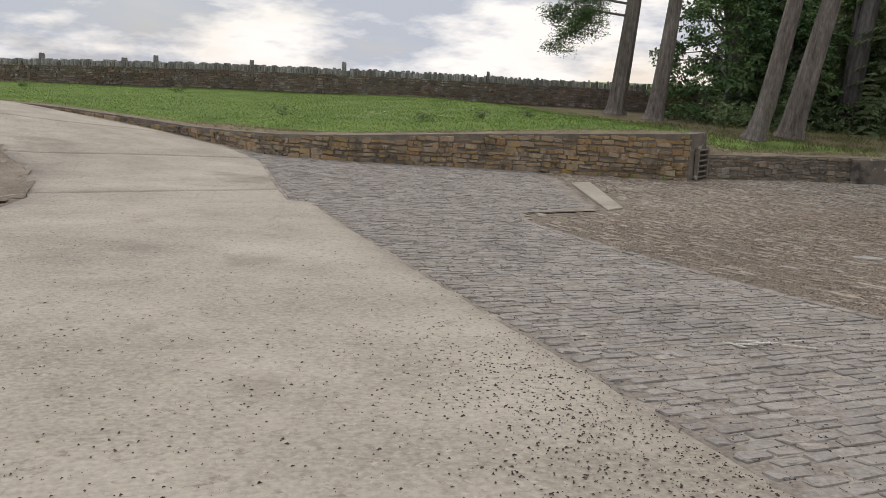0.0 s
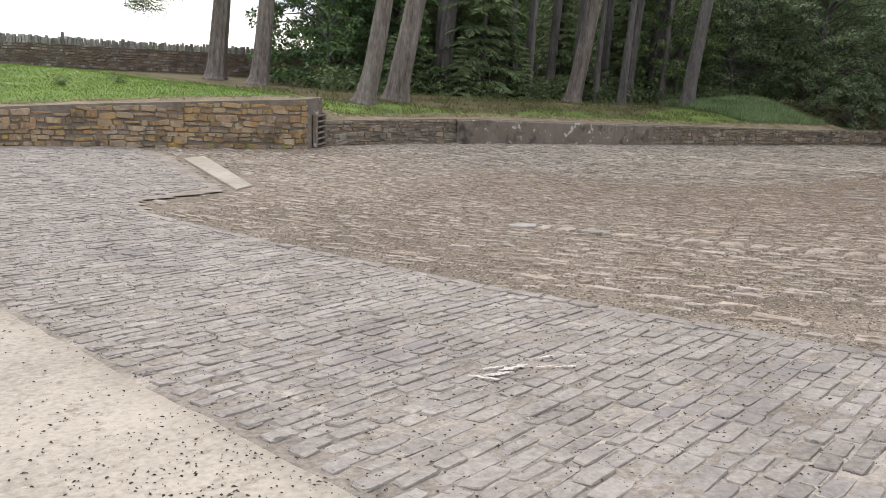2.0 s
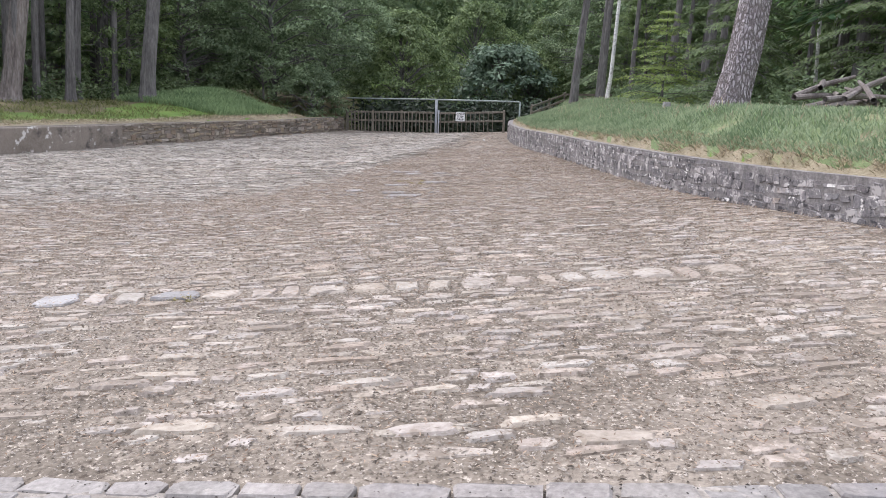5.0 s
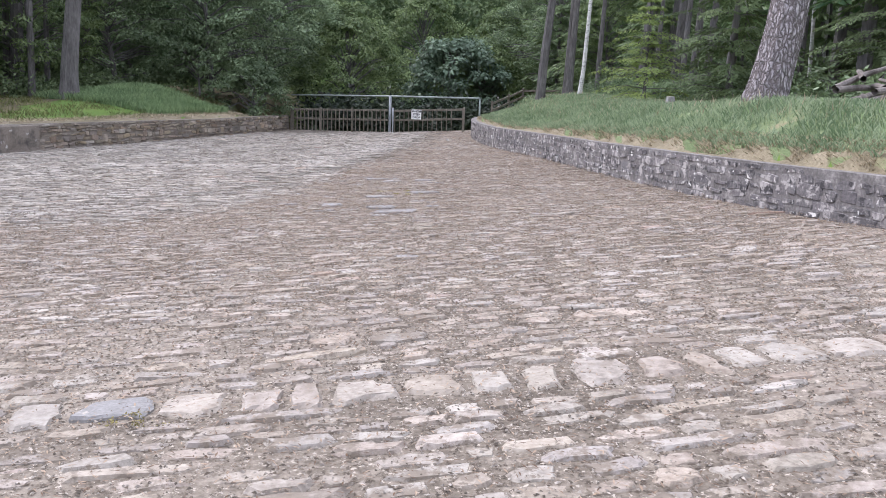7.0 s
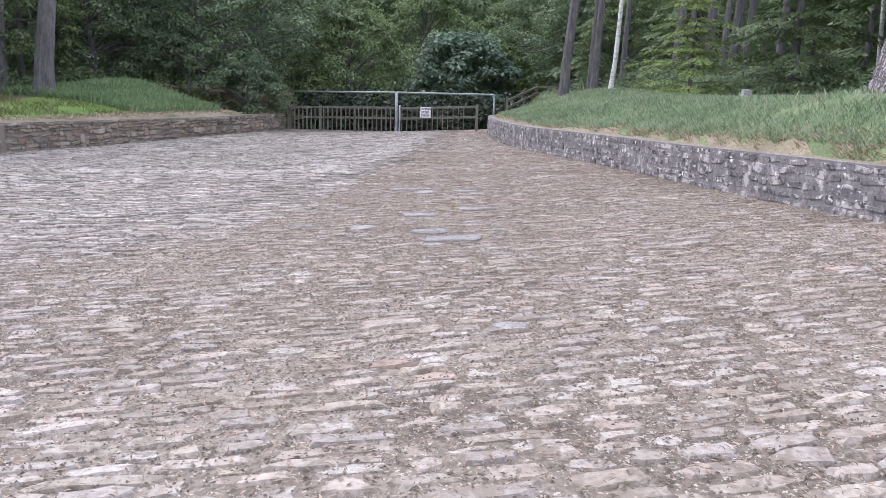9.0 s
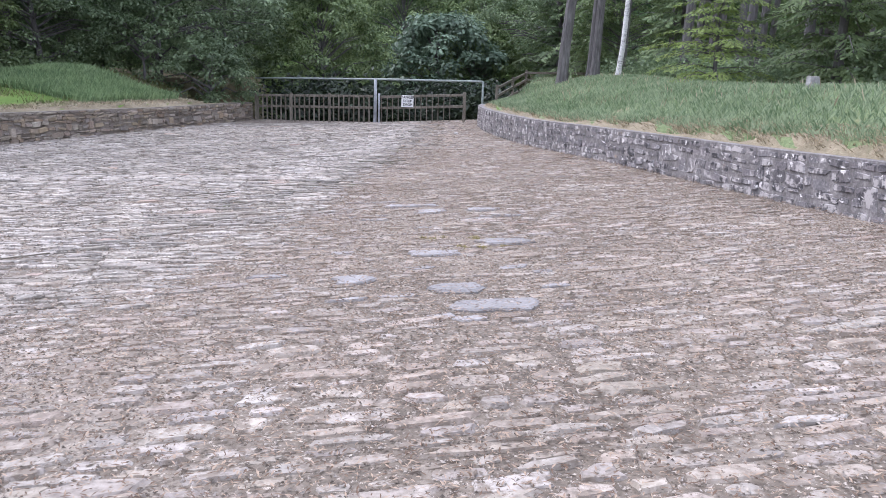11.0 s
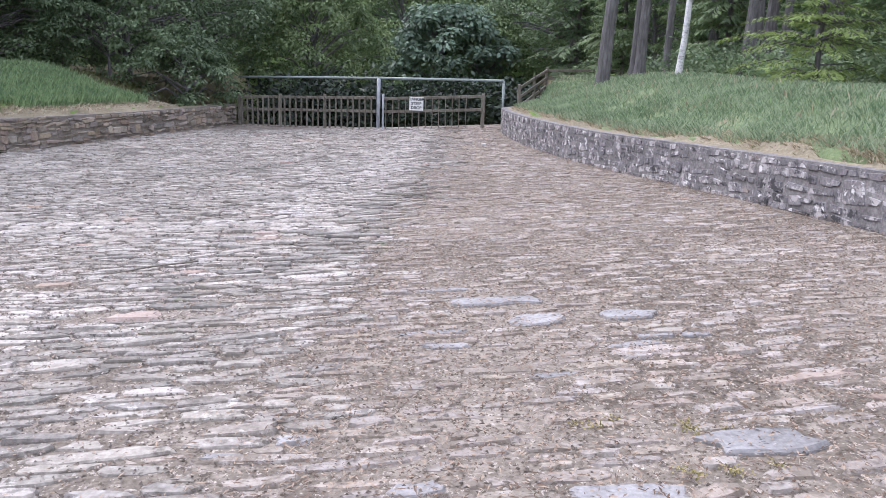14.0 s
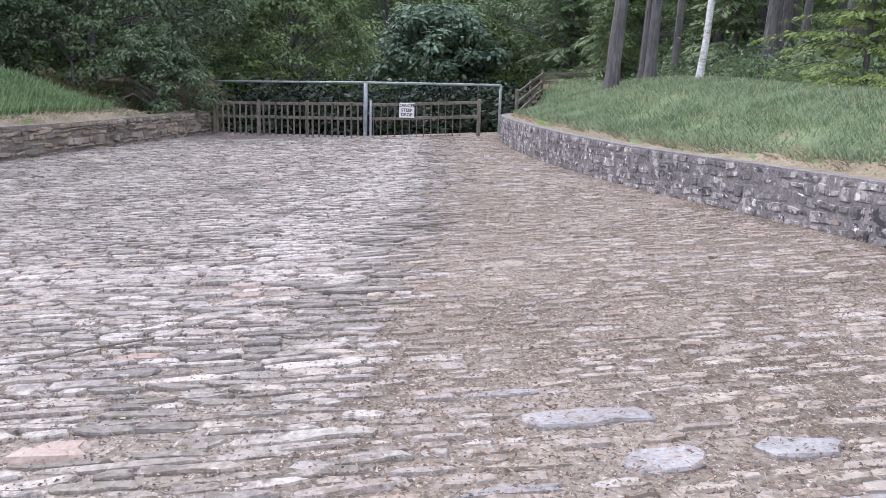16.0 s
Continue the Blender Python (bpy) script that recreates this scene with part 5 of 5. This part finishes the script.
def scatter_grit(name, n, xr, yr, test, size, mat, label, category, lift, seed):
    """Small four-sided crumbs lying about."""
    r = np.random.default_rng(seed)
    x, y = r.uniform(*xr, n), r.uniform(*yr, n)
    ok = test(x, y, r)
    x, y = x[ok], y[ok]
    n = len(x)
    base = np.array([(1, 0, 0), (-0.5, 0.8, 0), (-0.6, -0.7, 0), (0.0, 0.05, 0.75)])
    a, s = r.uniform(0, 6.28, n), size * r.uniform(0.35, 1.0, n) ** 2 + size * 0.25
    el = r.uniform(0.6, 2.0, n)
    bx, by = base[None, :, 0] * s[:, None] * el[:, None], base[None, :, 1] * s[:, None]
    px = x[:, None] + bx * np.cos(a)[:, None] - by * np.sin(a)[:, None]
    py = y[:, None] + bx * np.sin(a)[:, None] + by * np.cos(a)[:, None]
    pz = (yard_z(x, y) + lift)[:, None] + base[None, :, 2] * s[:, None]
    v = np.stack([px, py, pz], -1).reshape(-1, 3)
    f = (np.array([(0, 1, 3), (1, 2, 3), (2, 0, 3)])[None] + 4 * np.arange(n)[:, None, None]).reshape(-1, 3)
    return tagged(mesh_object(name, v, f, mat), label, category, kind="stuff")


def road_grit(x, y, r):
    e = road_edge(y) - x
    p = 0.03 + 0.95 * np.exp(-((e - 0.45) / 0.6) ** 2) * (1 - smooth(2.8, 6.5, y)) + 0.08 * (1 - smooth(3, 8, y))
    return (e > 0.03) & (r.random(len(x)) < p)


scatter_grit("grit", 110000, (-5, 3.1), (0.5, 18), road_grit, 0.008, M_GRIT, "dark grit and bark crumbs on the concrete road", "grit", 0.038, 3)
scatter_grit("grit", 7000, (2.6, 6.3), (0.5, 13), lambda x, y, r: (x > road_edge(y)) & (x < sett_right(y)), 0.008, M_GRIT, "dark grit and bark crumbs in the sett joints", "grit", 0.028, 4)
M_PEB = material("pale_grit", [(0.22, 0.19, 0.16), (0.34, 0.30, 0.255), (0.45, 0.405, 0.355)], 20, 60, 0.95, 0.0, vary=0.4)
scatter_grit("gravel", 70000, (6.3, 25), (2.5, 12.5), lambda x, y, r: in_yard(x, y) & (x > sett_right(y)) & (r.random(len(x)) < 0.95 - 0.4 * smooth(10, 24, x)), 0.010, M_PEB, "small pale gravel pressed into the yard dirt", "gravel", 0.012, 5)
M_BROWNGRIT = material("brown_grit", [(0.10, 0.08, 0.06), (0.17, 0.14, 0.11), (0.24, 0.20, 0.16)], 20, 60, 0.95, 0.0, vary=0.4)
scatter_grit("gravel", 70000, (6.3, 25), (2.5, 12.5), lambda x, y, r: in_yard(x, y) & (x > sett_right(y)), 0.011, M_BROWNGRIT, "small brown gravel and crumbs in the yard dirt", "gravel", 0.012, 6)

# spilled white paint on the setts
paint = tagged(new("paint_spill"), "splash of dried white paint on the grey setts", "paint mark")
for (ax_, ay_, bx_, by_, w) in ((4.17, 4.93, 4.24, 4.75, 0.030), (4.22, 4.86, 4.40, 4.80, 0.022), (4.36, 4.86, 4.58, 4.82, 0.024), (4.30, 4.95, 4.46, 4.90, 0.012), (4.56, 4.76, 4.66, 4.69, 0.014), (4.64, 4.68, 4.75, 4.60, 0.016), (4.72, 4.86, 4.84, 4.82, 0.010), (4.92, 4.74, 4.99, 4.69, 0.012)):
    n = 17
    ups, dns = [], []
    for i in range(n):
        kk = i / (n - 1)
        ww = w * (0.3 + math.sin(kk * math.pi)) * pave_rng.uniform(0.2, 1.15)
        px, py = ax_ - 0.09 + (bx_ - ax_) * kk, ay_ - 0.06 + (by_ - ay_) * kk + pave_rng.uniform(-0.008, 0.008)
        ups.append((px, py + ww, float(yard_z(px, py)) + 0.041))
        dns.append((px, py - ww, float(yard_z(px, py)) + 0.041))
    mesh_object("splash", ups + dns, [(i, n + i, n + i + 1, i + 1) for i in range(n - 1)], M_WHITE, paint)

# ---- slatted vent in the wall's end ----
vent = tagged(new("vent_grille"), "grey slatted stone vent set in the end of the wall", "vent")
e0, e1 = Vector((*END[0], 0)), Vector((*END[1], 0))
ed = (e1 - e0).normalized()
eo = Vector((ed.y, -ed.x, 0))
zv = zy(15.6, 20.4)


def on_end(s, out, z):
    p_ = e0 + ed * s + eo * out
    return (p_.x, p_.y, z)


M_VENT = M_RENDER
# Dark sheet that stands for the shade behind the slats.
bm = bmesh.new()
mt = Matrix((ed, eo, Vector((0, 0, 1)))).transposed().to_4x4()
mt.translation = Vector(on_end(0.80, 0.005, zv + 0.45))
box(bm, 0.66, 0.03, 0.72, mt, 0)
part("shade_backing", bm, M_HOLE, vent)
for s in (0.44, 1.16):
    board("frame_post", on_end(s, 0.05, zv + 0.02), on_end(s, 0.05, zv + 0.92), 0.12, 0.1, M_VENT, vent, eo)
for i in range(6):
    zz = zv + 0.08 + i * 0.155
    board("slat", on_end(0.44, 0.06, zz), on_end(1.16, 0.06, zz), 0.09, 0.05, M_VENT, vent, Vector((eo.x, eo.y, 0.6)))

# ---- grass ----
grass_rng = np.random.default_rng(13)


def blades(x, y, z, h, w, r, bend=0.45):
    n = len(x)
    a = r.uniform(0, 6.28, n)
    hh = h * r.uniform(0.45, 1.3, n)
    b = bend * hh * r.uniform(0.1, 1.2, n)
    dx, dy = np.cos(a), np.sin(a)
    px, py = -dy * w / 2, dx * w / 2
    base = np.stack([x, y, z - 0.02], -1)
    mid = base + np.stack([dx * b * 0.3, dy * b * 0.3, hh * 0.6], -1)
    tip = base + np.stack([dx * b, dy * b, hh], -1)
    sidev = np.stack([px, py, 0 * px], -1)
    v = np.stack([base - sidev, base + sidev, mid + sidev * 0.8, tip], 1).reshape(-1, 3)
    f = np.arange(4 * n).reshape(-1, 4)
    return v, f


def grass_patch(n, pick, h, w, mat, label, seed, bend=0.45, clump=0.0):
    r = np.random.default_rng(seed)
    x, y = pick(n, r)
    if clump:
        keep = (np.sin(x * 2.3 + 1.7 * np.sin(y * 1.9)) + np.sin(y * 2.9 + 1.1 * np.sin(x * 3.1)) + r.normal(0, 0.7, len(x))) > clump
        x, y = x[keep], y[keep]
    ob = mesh_object("grass", *blades(x, y, quick_z(x, y), h, w, r, bend), mat)
    return tagged(ob, label, "grass", kind="stuff")


def beside(line, side, d0, d1, power=1.0):
    q_, t_, d_ = along(line, 0.1)

    def pick(n, r):
        i = r.integers(0, len(q_), n)
        d = d0 + (d1 - d0) * r.random(n) ** power
        u = r.uniform(-0.08, 0.08, n)
        return q_[i, 0] - side * t_[i, 1] * d + t_[i, 0] * u, q_[i, 1] + side * t_[i, 0] * d + t_[i, 1] * u
    return pick


def lawn_pick(n, r):
    x, y = r.uniform(-9, 19, n), r.uniform(20, 52, n)
    ok = ~in_yard(x, y) & ~in_yard(x - 0.4, y - 0.4) & ~in_yard(x, y - 0.5) & (r.random(n) < 1.25 - y / 50)
    return x[ok], y[ok]


grass_patch(120000, beside(RIGHT_C[6:], -1, 0.4, 4.6, 1.1), 0.12, 0.008, M_BLADE_PALE, "tall pale green grass on the mound", 31, 0.7, clump=-1.3)
grass_patch(16000, lambda n, r: (r.uniform(41.5, 48.5, n), np.minimum(r.uniform(-0.5, 5.2, n), r.uniform(3.5, 4.6, n))), 0.13, 0.012, M_BLADE_PALE, "pale green grass at the end of the mound", 41, 0.7)
grass_patch(12000, beside(RIGHT_C[8:], -1, 0.9, 4.6), 0.13, 0.008, M_BLADE_TALL, "green grass on the mound", 32, clump=-0.2)
grass_patch(55000, beside(RIGHT_C[6:], -1, 0.15, 0.8, 1.5), 0.06, 0.009, M_STRAW, "dry straw-coloured grass along the wall top", 33, 1.6)
grass_patch(1500, beside(RIGHT_C[10:], -1, 1.2, 4.2), 0.19, 0.003, M_STRAW, "dry seeding grass stems on the mound", 34, 0.3)
grass_patch(12000, beside(LEFT_C, 1, 0.25, 0.9), 0.08, 0.02, M_STRAW, "dry grass along the retaining wall top", 35, 1.4)
grass_patch(190000, lawn_pick, 0.07, 0.018, M_BLADE, "short green lawn grass behind the wall", 36, 0.9)
grass_patch(14000, beside(BACK_C, 1, 0.3, 1.2), 0.09, 0.022, M_STRAW, "dry grass and moss along the back wall top", 37, 1.3)
grass_patch(30000, beside(BACK_C, 1, 0.9, 7.5), 0.14, 0.018, M_BLADE_DULL, "rough grass below the pines", 38, 0.7, clump=-0.3)
tall = [p for p in BACK_C if 36 < p[0] < 43.6]
grass_patch(30000, beside(tall, 1, 0.8, 6.0), 0.28, 0.016, M_BLADE_TALL, "long pale green grass on the bank by the gate", 39, 0.5)
M_DAISY = material("white_flower", [(0.7, 0.7, 0.66), (0.8, 0.8, 0.78)], 20, 60, 0.8, 0.0)
r = np.random.default_rng(40)
x, y = beside(LEFT_C, 1, 3, 14)(700, r)
keep = (np.sin(x * 0.9) + np.sin(y * 1.1 + x * 0.3) + r.normal(0, 0.4, len(x))) > 0.6
x, y = x[keep], y[keep]
z = quick_z(x, y) + 0.09
n = len(x)
s = 0.03
v = np.stack([np.stack([x + a * s, y + b * s, z], -1) for a, b in ((-1, -1), (1, -1), (1, 1), (-1, 1))], 1).reshape(-1, 3)
tagged(mesh_object("daisies", v, np.arange(4 * n).reshape(-1, 4), M_DAISY), "scattered small white daisies in the lawn", "flowers", kind="stuff")
for (x, y) in ((5.5, 30.5), (9.3, 26.2), (11.6, 27.0), (13.6, 27.6), (3.0, 45.0), (-4.0, 46.0)):
    c = [np.array([0, 0, 0.12]) + r.normal(0, 0.14, 3) * np.array([1, 1, 0.5]) for _ in range(10)]
    dock = mesh_object("weed_clump", *leaves(c, 0.08, 0.12, 14, r, 0.6, 0.4), M_GREENLEAF)
    dock.location = (x, y, float(quick_z(x, y)))
    tagged(dock, "dark green clump of broad weeds in the lawn", "weed", kind="stuff")

for line_, side_, d0, d1 in ((RIGHT_C[5:], -1, 0.16, 0.42), (LEFT_C, 1, 0.16, 0.65), (BACK_C, 1, 0.16, 0.7)):
    q, t, d = along(line_, 0.3)
    verts = []
    for i, ((x, y), (tx, ty)) in enumerate(zip(q, t)):
        for k in range(4):
            dd = d0 + (d1 + 0.10 * math.sin(i * 0.31) + 0.08 * math.sin(i * 0.83) - d0) * k / 3
            px, py = x - side_ * ty * dd, y + side_ * tx * dd
            dz = 0.045 if 0 < k < 3 else (0.0 if k == 3 else 0.02)
            verts.append((px, py, max(float(quick_z(px, py)), float((right_top if side_ < 0 else (back_top if line_ is BACK_C else left_top))(x)) - 0.03) + dz))
    faces = [(4 * i + k, 4 * i + k + 1, 4 * i + k + 5, 4 * i + k + 4) for i in range(len(q) - 1) for k in range(3)]
    tagged(mesh_object("dry_turf", verts, faces, M_DRYTURF, None, smooth_faces=True), "straw-coloured matted turf along the wall top", "dry turf", kind="structure")
v, f = sheet(np.arange(-8, -1.2, 0.2), np.arange(13, 25, 0.2), lambda x, y: yard_z(x, y) + 0.03 + wobble(x, y, 4, 0.02), lambda x, y: (x < road_left(y) - 0.05 + wobble(x, y, 3, 0.15)) & (y > 13.8))
tagged(mesh_object("verge", v, f, M_DIRT, None, smooth_faces=True), "bare dark soil beside the concrete road", "verge", kind="structure")

v, f = sheet(np.arange(-10, 62.1, 0.3)[57:204], np.arange(-14, 46.1, 0.3)[20:68], lambda x, y: ground_z(x, y) + 0.008, lambda x, y: ~in_yard(x, y) & (away(x, y, RIGHT_C) > 0.12) & (y < 5.6))
tagged(mesh_object("mound_turf", v, f, M_MOUND, None, smooth_faces=True), "pale rough turf of the mound behind the low wall", "turf", kind="structure")

# ---- forest floor and distant wood ----


def wood_floor(x, y):
    e = wobble(x, y, 0.9, 1.0)
    return ((y > np.interp(x, [14, 17, 20, 24, 30, 36, 40, 42.5, 44.5, 46], [60, 30, 25.2, 22.6, 21.2, 20.8, 21.4, 19.5, 16.0, 14.5]) + e) & (x > 17.5) | ((x > 47.5) | (x > 45.2) & (y > 5.2)) & (away(x, y, YARD_C) > 0.5) | (y < np.interp(x, [4, 12, 22, 32, 44], [-8, -5.5, -3.4, -1.4, 0.2]) + e)) & ~in_yard(x, y)


v, f = sheet(np.arange(-10, 62.1, 0.3)[47:], np.arange(-14, 46.1, 0.3), lambda x, y: ground_z(x, y) + 0.012, wood_floor)
tagged(mesh_object("forest_floor", v, f, M_FOREST, None, smooth_faces=True), "brown needle-covered floor of the wood", "forest floor", kind="structure")
r = np.random.default_rng(50)
path = round_off([(37, 47), (44, 43), (56, 36), (70, 24), (76, 8), (70, -10), (54, -24), (30, -28), (8, -26)])
q, t, d = along(path, 0.5)
cs = []
for i in range(3000):
    j = r.integers(0, len(q))
    side = r.uniform(-3.5, 3.5)
    zz = r.uniform(0, 1) ** 0.9 * (15 + 3 * math.sin(j * 0.35))
    cs.append((q[j, 0] - t[j, 1] * side, q[j, 1] + t[j, 0] * side, -4 + zz))
tagged(mesh_object("far_wood", *shell_leaves(cs, r.uniform(0.6, 1.3, len(cs)), 52, 0.38, r, 0.7, 0.5), M_SPRUCE), "dense dark green wood closing the view", "wood", kind="stuff")
# Added slope, made up to close the sky gaps behind the wood.
backdrop_line = round_off([(46, 58), (56, 52), (68, 44), (84, 30), (90, 8), (84, -16), (64, -36), (34, -42), (6, -40)])
q, t, d = along(backdrop_line, 1.5)
verts, hn = [], 12
for i, (x, y) in enumerate(q):
    for k in range(hn):
        zz = -6 + 24 * k / (hn - 1) + r.normal(0, 0.5)
        dd = 0.25 * k + r.normal(0, 0.9)
        verts.append((x + t[i, 1] * -dd, y + t[i, 0] * dd, zz))
faces = [(hn * i + k, hn * i + k + 1, hn * i + hn + k + 1, hn * i + hn + k) for i in range(len(q) - 1) for k in range(hn - 1)]
M_BACKDROP = material("backdrop_green", [(0.03, 0.05, 0.022), (0.06, 0.10, 0.04), (0.11, 0.16, 0.07)], 0.5, 3.0, 0.95, 1.0, 0.6)
tagged(mesh_object("backdrop", verts, faces, M_BACKDROP, None), "added dark green slope closing the gaps far behind the trees", "wooded slope", kind="structure")
# Leaves filling the hollow, with its shade put into their colour.
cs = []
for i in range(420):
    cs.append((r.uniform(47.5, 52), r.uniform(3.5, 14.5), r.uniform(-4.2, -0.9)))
tagged(mesh_object("undergrowth", *leaves(cs, 0.4, 0.22, 60, r, 0.7, 0.5), M_SHADE_LEAF), "undergrowth with deep shade painted in, in the steep hollow behind the gate", "undergrowth", kind="stuff")
cs = []
for i in range(420):
    k = r.random()
    x = 22 + 26 * k
    y = np.interp(x, [22, 28, 34, 40, 48], [28.0, 26.6, 25.6, 23.5, 20.5]) + r.normal(0, 0.8) + 0.8
    cs.append((x, y, float(land_z(x, y)) + abs(r.normal(0, 0.45))))
tagged(mesh_object("undergrowth", *leaves(cs, 0.28, 0.16, 45, r, 0.7, 0.45), M_SPRUCE), "low green undergrowth at the edge of the wood", "undergrowth", kind="stuff")
cs = []
for i in range(300):
    x = 24 + 22 * r.random()
    y = np.interp(x, [22, 32, 44], [-2.6, -0.8, 1.2]) - abs(r.normal(0, 0.9)) - 0.3
    cs.append((x, y, float(land_z(x, y)) + abs(r.normal(0, 0.35))))
tagged(mesh_object("undergrowth", *leaves(cs, 0.25, 0.13, 45, r, 0.7, 0.45), M_DARKLEAF), "low dark undergrowth behind the mound", "undergrowth", kind="stuff")

# ---- small things ----
rail_fence = tagged(new("rail_fence"), "weathered timber post and rail fence climbing the bank", "fence")
fa, fb, fc = Vector((44.6, 5.0, -0.62)), Vector((50.4, 3.3, -0.15)), Vector((51.2, 0.2, -0.1))
for i, (a, b) in enumerate(((fa, fb), (fb, fc))):
    for dz in (0, -0.3, -0.6):
        board("rail", (a.x, a.y, a.z + dz), (b.x, b.y, b.z + dz), 0.1, 0.04, M_WOOD, rail_fence)
for k in (0.0, 0.5, 1.0):
    p = fa.lerp(fb, k)
    board("post", (p.x + 0.06, p.y, p.z - 1.6), (p.x + 0.06, p.y, p.z + 0.12), 0.1, 0.1, M_WOOD, rail_fence)
board("post", (fc.x, fc.y, fc.z - 1.3), (fc.x, fc.y, fc.z + 0.12), 0.1, 0.1, M_WOOD, rail_fence)
vs, fs = BLOCKS[2]
bx, by = 44.9, 3.9
ob = mesh_object("stone_block", vs * np.array([0.35, 0.3, 0.45]) + np.array([bx, by, float(quick_z(bx, by)) - 0.1]), fs, M_COPE)
tagged(ob, "pale stone block in the grass by the rail fence", "stone")

sx, sy = 25.6, 1.42
sz0 = float(quick_z(sx, sy))
stump = new("tree_stump")
stump.location = (sx, sy, sz0)
stump.scale = (0.6, 0.6, 0.6)
tagged(stump, "pale weathered tree stump in the long grass", "tree stump")
stump_wood = mesh_object("stump_wood", *tube([(0, 0, -0.1), (0, 0, 0.05), (0.01, 0, 0.2), (0.02, 0, 0.34)], [0.24, 0.20, 0.17, 0.155], 18, 0.05, r, 0.06), M_COPE, stump)
mesh_object("cut_top", *tube([(0.02, 0, 0.34), (0.02, 0, 0.352)], [0.15, 0.145], 18), M_FLAG_PALE, stump_wood)

for i in range(16):
    lx, ly = 21.6 + r.uniform(-0.5, 0.9), -1.7 + r.uniform(-0.5, 0.4)
    z0 = float(quick_z(lx, ly)) + 0.05 + 0.035 * i
    a = r.uniform(-0.5, 0.5) + 0.5
    ln = r.uniform(1.4, 2.4)
    dxy = Vector((math.cos(a), math.sin(a) * -1, r.uniform(-0.05, 0.25))) * ln / 2
    c = Vector((lx, ly, z0 + 0.08))
    log = mesh_object("cut_branch", *tube([c - dxy, c + Vector((0, 0, 0.04)), c + dxy], [0.06, 0.055, 0.035], 8, 0.04, r, 0.05), M_BARK)
    tagged(log, "cut bare branch lying on a heap in the grass", "branch", "heap of cut branches")

for (pts, rad) in (([(24.0, 10.2), (23.8, 10.55), (23.55, 10.8), (23.5, 11.25)], 0.009), ([(28.3, 7.9), (28.1, 8.4), (28.35, 8.8)], 0.010), ([(19.6, 10.9), (19.3, 11.3), (19.35, 11.8)], 0.008)):
    p3 = [(px, py, float(yard_z(px, py)) + 0.045) for px, py in pts]
    tagged(mesh_object("fallen_twig", *tube(p3, [rad, rad * 0.9, rad * 0.7, rad * 0.4][:len(p3)], 6), M_WOOD), "thin dry twig fallen on the yard stones", "twig")

vs, fs = SHAPES[1]
px, py = 36.4, 6.72
tagged(mesh_object("white_pebble", vs * np.array([0.14, 0.1, 0.06]) + np.array([px, py, float(yard_z(px, py)) + 0.01]), fs, M_WHITE), "single small white stone lying on the yard", "pebble")
M_MOSS = leaf_material("yellow_moss", (0.17, 0.15, 0.05), (0.40, 0.34, 0.13), 0.2, 0.8, 6)
for (px, py, n) in ((19.62, 6.85, 5), (20.12, 6.95, 4), (20.15, 7.4, 3), (9.65, 7.62, 4)):
    c = [(px + r.normal(0, 0.05), py + r.normal(0, 0.12), float(yard_z(px, py)) + 0.022) for _ in range(n)]
    tagged(mesh_object("moss", *leaves(c, 0.022, 0.015, 50, r, 0.15, 0.5), M_MOSS), "yellow-green moss between the yard stones", "moss", kind="stuff")
